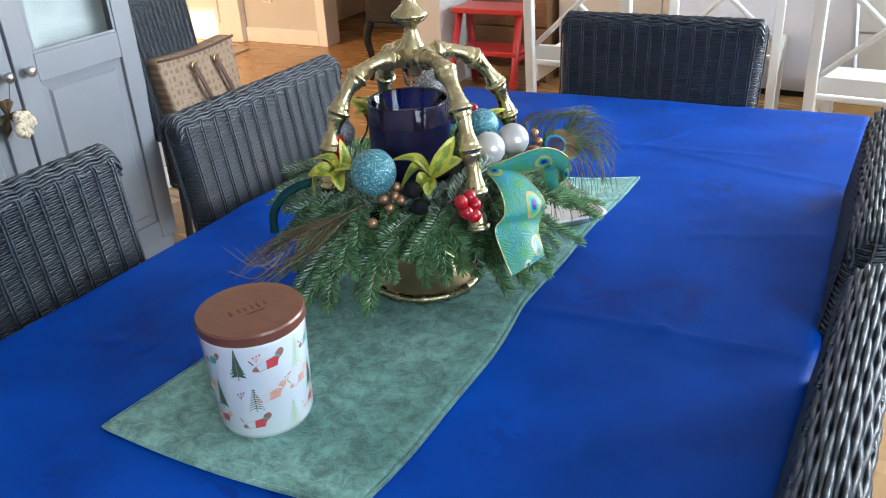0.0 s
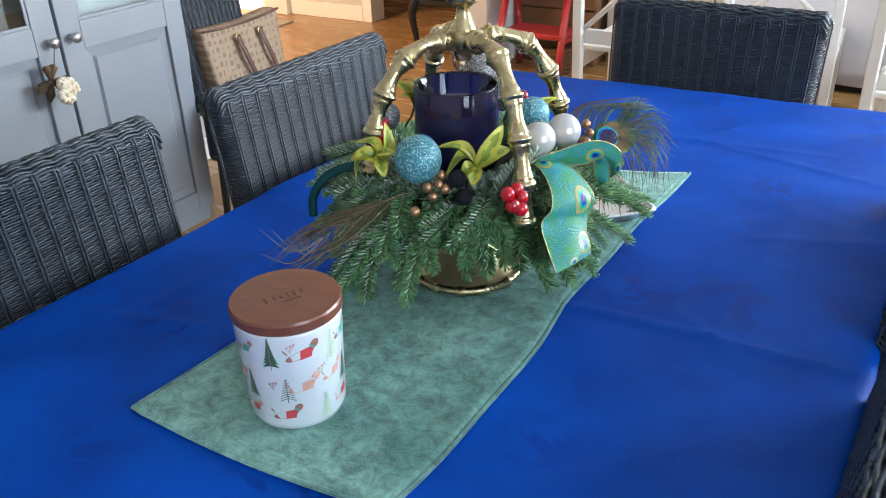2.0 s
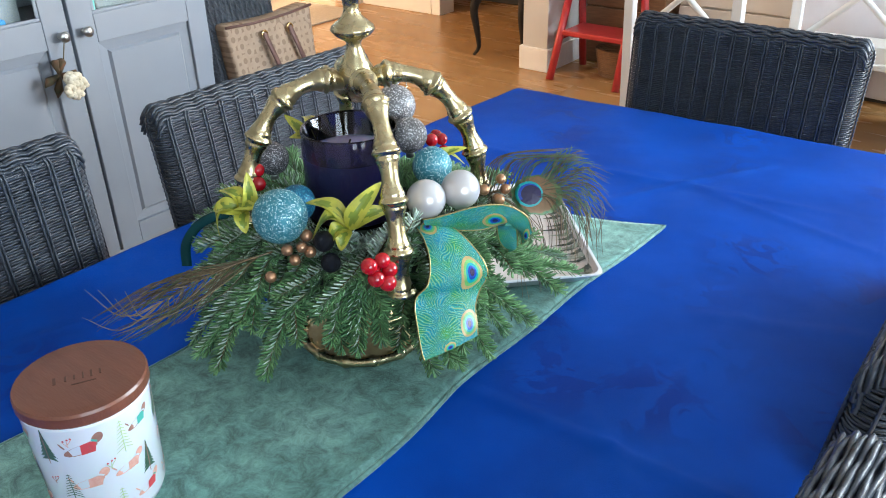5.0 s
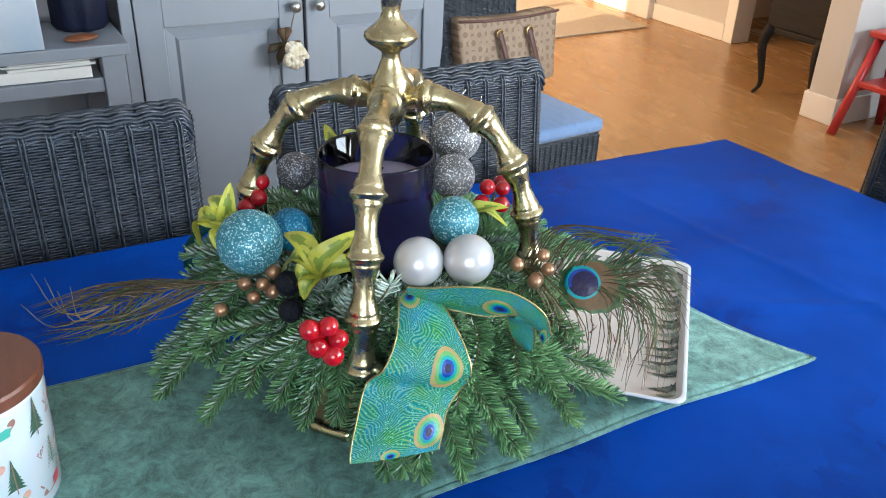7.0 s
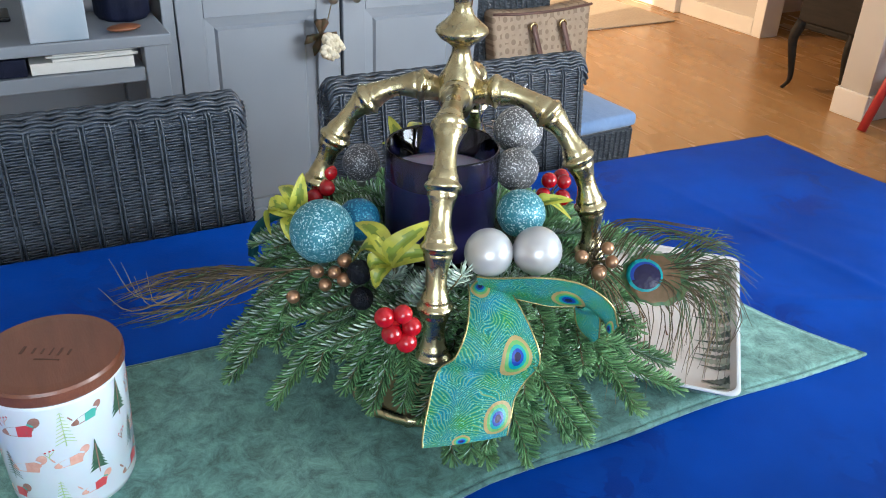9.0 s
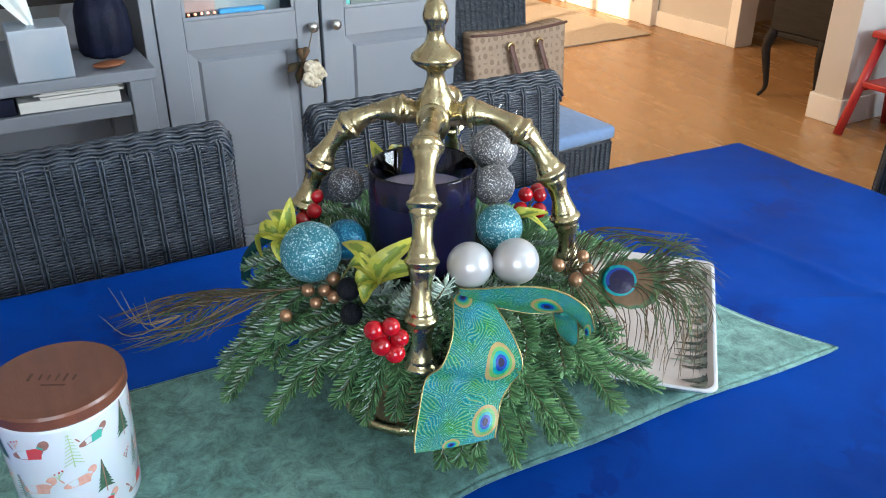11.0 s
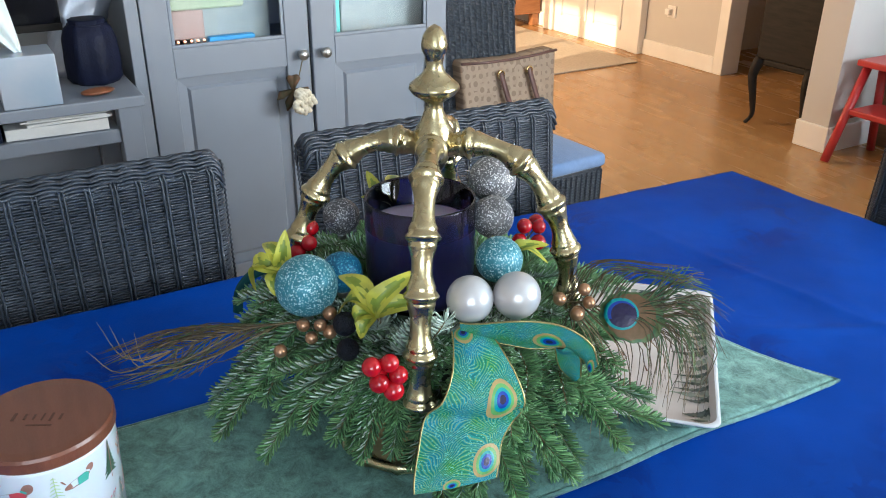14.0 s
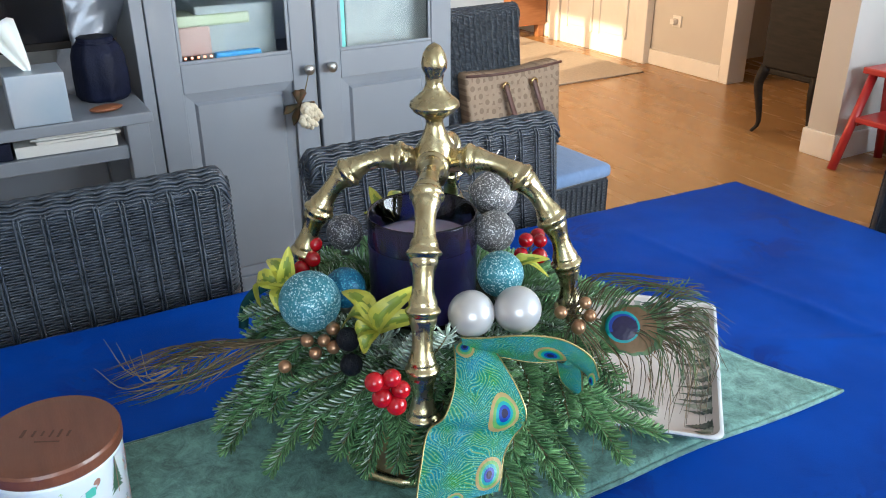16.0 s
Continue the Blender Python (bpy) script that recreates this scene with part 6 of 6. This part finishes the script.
def printed(parent, poly, material, name="pine_print", lift=0.0004):
    vs = [(x, y, dish_z(x, y) + lift) for x, y in poly]
    return obj(name, vs, [tuple(range(len(vs)))], material, parent, smooth=False)


def pine_outline(cx, cy, dx, dy, h, w, jag):
    """A pine's outline growing from (cx, cy) along (dx, dy)."""
    sx, sy = -dy, dx
    left, right = [], []
    n = 7
    for k in range(n):
        t = k / n
        ww = w * (1 - t)
        for q, lst in ((1, left), (-1, right)):
            a = ww * jag.uniform(0.75, 1.1)
            lst.append((cx + dx * h * t + sx * q * a, cy + dy * h * t + sy * q * a))
            lst.append((cx + dx * h * (t + 0.6 / n) + sx * q * a * 0.5, cy + dy * h * (t + 0.6 / n) + sy * q * a * 0.5))
    return right + [(cx + dx * h, cy + dy * h)] + left[::-1]


for k in range(20):       # tree line along the long outer edge
    x = -0.130 + 0.0137 * k + rng.uniform(-.008, .008)
    printed(dish, pine_outline(x, -0.099, rng.uniform(-.1, .1), 1, rng.uniform(0.016, 0.046), rng.uniform(0.006, 0.012), rng), M["pineprint"] if k % 3 else M["greenprint"])
for k in range(14):
    y = -0.092 + 0.0135 * k + rng.uniform(-.009, .009)
    printed(dish, pine_outline(0.155, y, -1, rng.uniform(-.35, .35), rng.uniform(0.014, 0.075), rng.uniform(0.005, 0.016), rng), M["greenprint"] if k % 2 else M["pineprint"], lift=0.0004 + 0.00005 * (k + 1))
for k in range(9):
    x0, y0 = rng.uniform(-0.06, 0.10), rng.uniform(-0.05, 0.05)
    a = rng.uniform(-0.7, 0.7)
    ln, w = rng.uniform(0.015, 0.035), 0.0013
    dx, dy = math.cos(a), math.sin(a)
    printed(dish, [(x0 - dy * w, y0 + dx * w), (x0 + dy * w, y0 - dx * w), (x0 + dx * ln, y0 + dy * ln)], M["branchprint"], "branch_print")


# ---- prints on the candle jar: pines, twigs and plain rounded shapes ----
def on_jar(poly, angle, z, name, material, lift=0.0004):
    vs = []
    for x, y in poly:
        zz = z + y
        r = jar_r(zz) + lift
        a = radians(angle) + x / r
        vs.append((r * math.cos(a), r * math.sin(a), zz))
    return obj(name, vs, [tuple(range(len(vs)))], material, jar, smooth=False)


M["p_dark"] = mat("dark_green_print", (0.035, 0.10, 0.065), (0.08, 0.16, 0.10), 300, 0.3)
M["p_light"] = mat("light_green_print", (0.36, 0.52, 0.22), (0.45, 0.60, 0.32), 200, 0.3)
M["p_pink"] = mat("salmon_print", (0.66, 0.32, 0.25), (0.72, 0.42, 0.34), 200, 0.3)
M["p_red"] = mat("red_print", (0.60, 0.07, 0.08), None, 200, 0.3)
M["p_brown"] = mat("brown_print", (0.28, 0.13, 0.10), (0.36, 0.19, 0.15), 200, 0.3)
M["p_teal"] = mat("teal_print", (0.08, 0.42, 0.34), None, 200, 0.3)


def jar_pine(angle, z, h, w, material, seed):
    rg = random.Random(seed)
    n = 7
    for k in range(n):
        t = k / n
        y0 = -h / 2 + h * t
        a = w * (1 - t) * rg.uniform(0.9, 1.1) + 0.0008
        on_jar([(-a, y0 - 0.0012), (0, y0 + 0.0012), (a, y0 - 0.0012), (0.0004, y0 + h / n * 2.1), (-0.0004, y0 + h / n * 2.1)], angle, z, "pine_print", material, 0.0003 + 0.00005 * k)
    on_jar([(-0.0005, -h / 2 - 0.004), (0.0005, -h / 2 - 0.004), (0.0005, h / 2), (-0.0005, h / 2)], angle, z, "trunk_print", M["p_brown"], 0.0008)


def blob(cx, cy, rx, ry, n=18, tilt=0.0):
    out = []
    for k in range(n):
        a = 2 * math.pi * k / n
        x, y = rx * math.cos(a), ry * math.sin(a)
        out.append((cx + x * math.cos(tilt) - y * math.sin(tilt), cy + x * math.sin(tilt) + y * math.cos(tilt)))
    return out


def jar_shape(angle, z, s, body, band):
    """A plain rounded figure with a coloured band, a collar stripe and a dot."""
    on_jar(blob(-0.004 * s, -0.001 * s, 0.0115 * s, 0.0036 * s, tilt=0.30), angle, z, "rounded_print", body, 0.0003)
    on_jar(blob(0.0075 * s, 0.0062 * s, 0.0044 * s, 0.0032 * s, tilt=0.9), angle, z, "rounded_print", body, 0.0003)
    q = 0.0052 * s
    on_jar([(-0.0040 * s, -q), (0.0046 * s, -q * 0.8), (0.0062 * s, q * 0.5), (0.0030 * s, q * 0.9), (-0.0036 * s, q * 0.55)], angle, z, "band_print", band, 0.0005)
    on_jar([(0.0032 * s, q * 0.95), (0.0066 * s, q * 0.6), (0.0074 * s, q * 0.85), (0.0040 * s, q * 1.2)], angle, z, "stripe_print", M["p_teal"] if band is M["p_red"] else M["jar"], 0.0006)
    on_jar(blob(-0.0150 * s, 0.0030 * s, 0.0030 * s, 0.0007 * s, tilt=2.2), angle, z, "stroke_print", body, 0.0004)


def jar_chevron(angle, z, h, w, material):
    """A pine drawn in single strokes: a stem and slanting pairs of branches."""
    n = 9
    for k in range(n):
        y = -h / 2 + h * (k + 0.6) / n
        a = w * (1 - 0.85 * k / n)
        for q in (-1, 1):
            on_jar([(0, y + 0.0007), (0, y - 0.0004), (q * a, y - 0.42 * a - 0.0005), (q * a, y - 0.42 * a + 0.0003)][::q], angle, z, "branch_print", material, 0.0004)
    on_jar([(-0.0005, -h / 2 - 0.004), (0.0005, -h / 2 - 0.004), (0.0003, h / 2), (-0.0003, h / 2)], angle, z, "trunk_print", material, 0.0005)


def jar_twig(angle, z, material):
    for q, tl in ((0, 1.5), (0.0022, 0.9), (-0.002, 2.2)):
        on_jar(blob(q, q * 0.6, 0.0052, 0.0004, 8, tl), angle, z, "twig_print", material, 0.0004)
    for q in (0.004, -0.003, 0.001):
        on_jar(blob(q, 0.004 + q * 0.4, 0.001, 0.001, 8), angle, z, "berry_print", M["p_red"], 0.0005)


for rep in (0, 120, 240):
    jar_pine(-70 + rep, 0.106, 0.032, 0.0095, M["p_dark"], 1)
    jar_chevron(-57 + rep, 0.060, 0.028, 0.0090, M["p_dark"])
    jar_chevron(-14 + rep, 0.028, 0.032, 0.0085, M["p_light"])
    jar_chevron(-2 + rep, 0.104, 0.034, 0.0085, M["p_light"])
    jar_pine(-100 + rep, 0.060, 0.030, 0.0080, M["p_dark"], 5)
    jar_shape(-33 + rep, 0.104, 1.44, M["p_brown"], M["p_red"])
    jar_shape(-35 + rep, 0.062, 1.38, M["p_pink"], M["p_pink"])
    jar_shape(-57 + rep, 0.026, 1.31, M["p_brown"], M["p_red"])
    jar_shape(2 + rep, 0.066, 1.19, M["p_pink"], M["p_pink"])
    jar_shape(20 + rep, 0.108, 1.06, M["p_brown"], M["p_teal"])
    jar_shape(18 + rep, 0.028, 1.12, M["p_pink"], M["p_red"])
    jar_twig(-48 + rep, 0.112, M["p_pink"])
    jar_twig(-72 + rep, 0.064, M["p_brown"])
    jar_twig(-17 + rep, 0.076, M["p_light"])
# engraved line on the lid, drawn as plain bars
M["engraved"] = mat("engraved_wood", (0.075, 0.026, 0.016), None, 60, 0.6)
ca, sa = math.cos(radians(62)), math.sin(radians(62))
for k, (x, w, h) in enumerate(((-0.024, 0.008, 0.011), (-0.014, 0.006, 0.008), (-0.006, 0.005, 0.007), (0.002, 0.004, 0.010), (0.009, 0.006, 0.011), (0.017, 0.006, 0.008))):
    bm = box_bm(x, x + w * 0.35, -h / 2, h / 2, 0.1437, 0.1441, 0)
    bmesh.ops.rotate(bm, verts=bm.verts, cent=(0, 0, 0), matrix=Matrix.Rotation(radians(62), 3, "Z"))
    part("engraved_bar", bm, M["engraved"], lid)
bm = box_bm(-0.008, 0.014, -0.0125, -0.011, 0.1437, 0.1440, 0)
bmesh.ops.rotate(bm, verts=bm.verts, cent=(0, 0, 0), matrix=Matrix.Rotation(radians(62), 3, "Z"))
part("engraved_bar", bm, M["engraved"], lid)


# ---- floor planks ----
pl_mesh = None
rng = random.Random(77)
for j in range(56):
    y = -1.95 + 0.14 * j
    x = -6.6 + rng.uniform(-1.5, 0)
    while x < 2.25:
        if pl_mesh is None:
            o = box("plank", 0, 1.7998, 0, 0.1398, -0.012, 0.0, M["floor"], floor, bevel=0)
            pl_mesh = o.data
        else:
            o = new("plank", pl_mesh)
            o.parent = floor
        x0, x1 = max(x, -6.68), min(x + 1.8, 2.28)
        o.matrix_basis = pose(x0, y, 0) @ Matrix.Diagonal(((x1 - x0) / 1.8, 1, 1, 1))
        x += 1.8
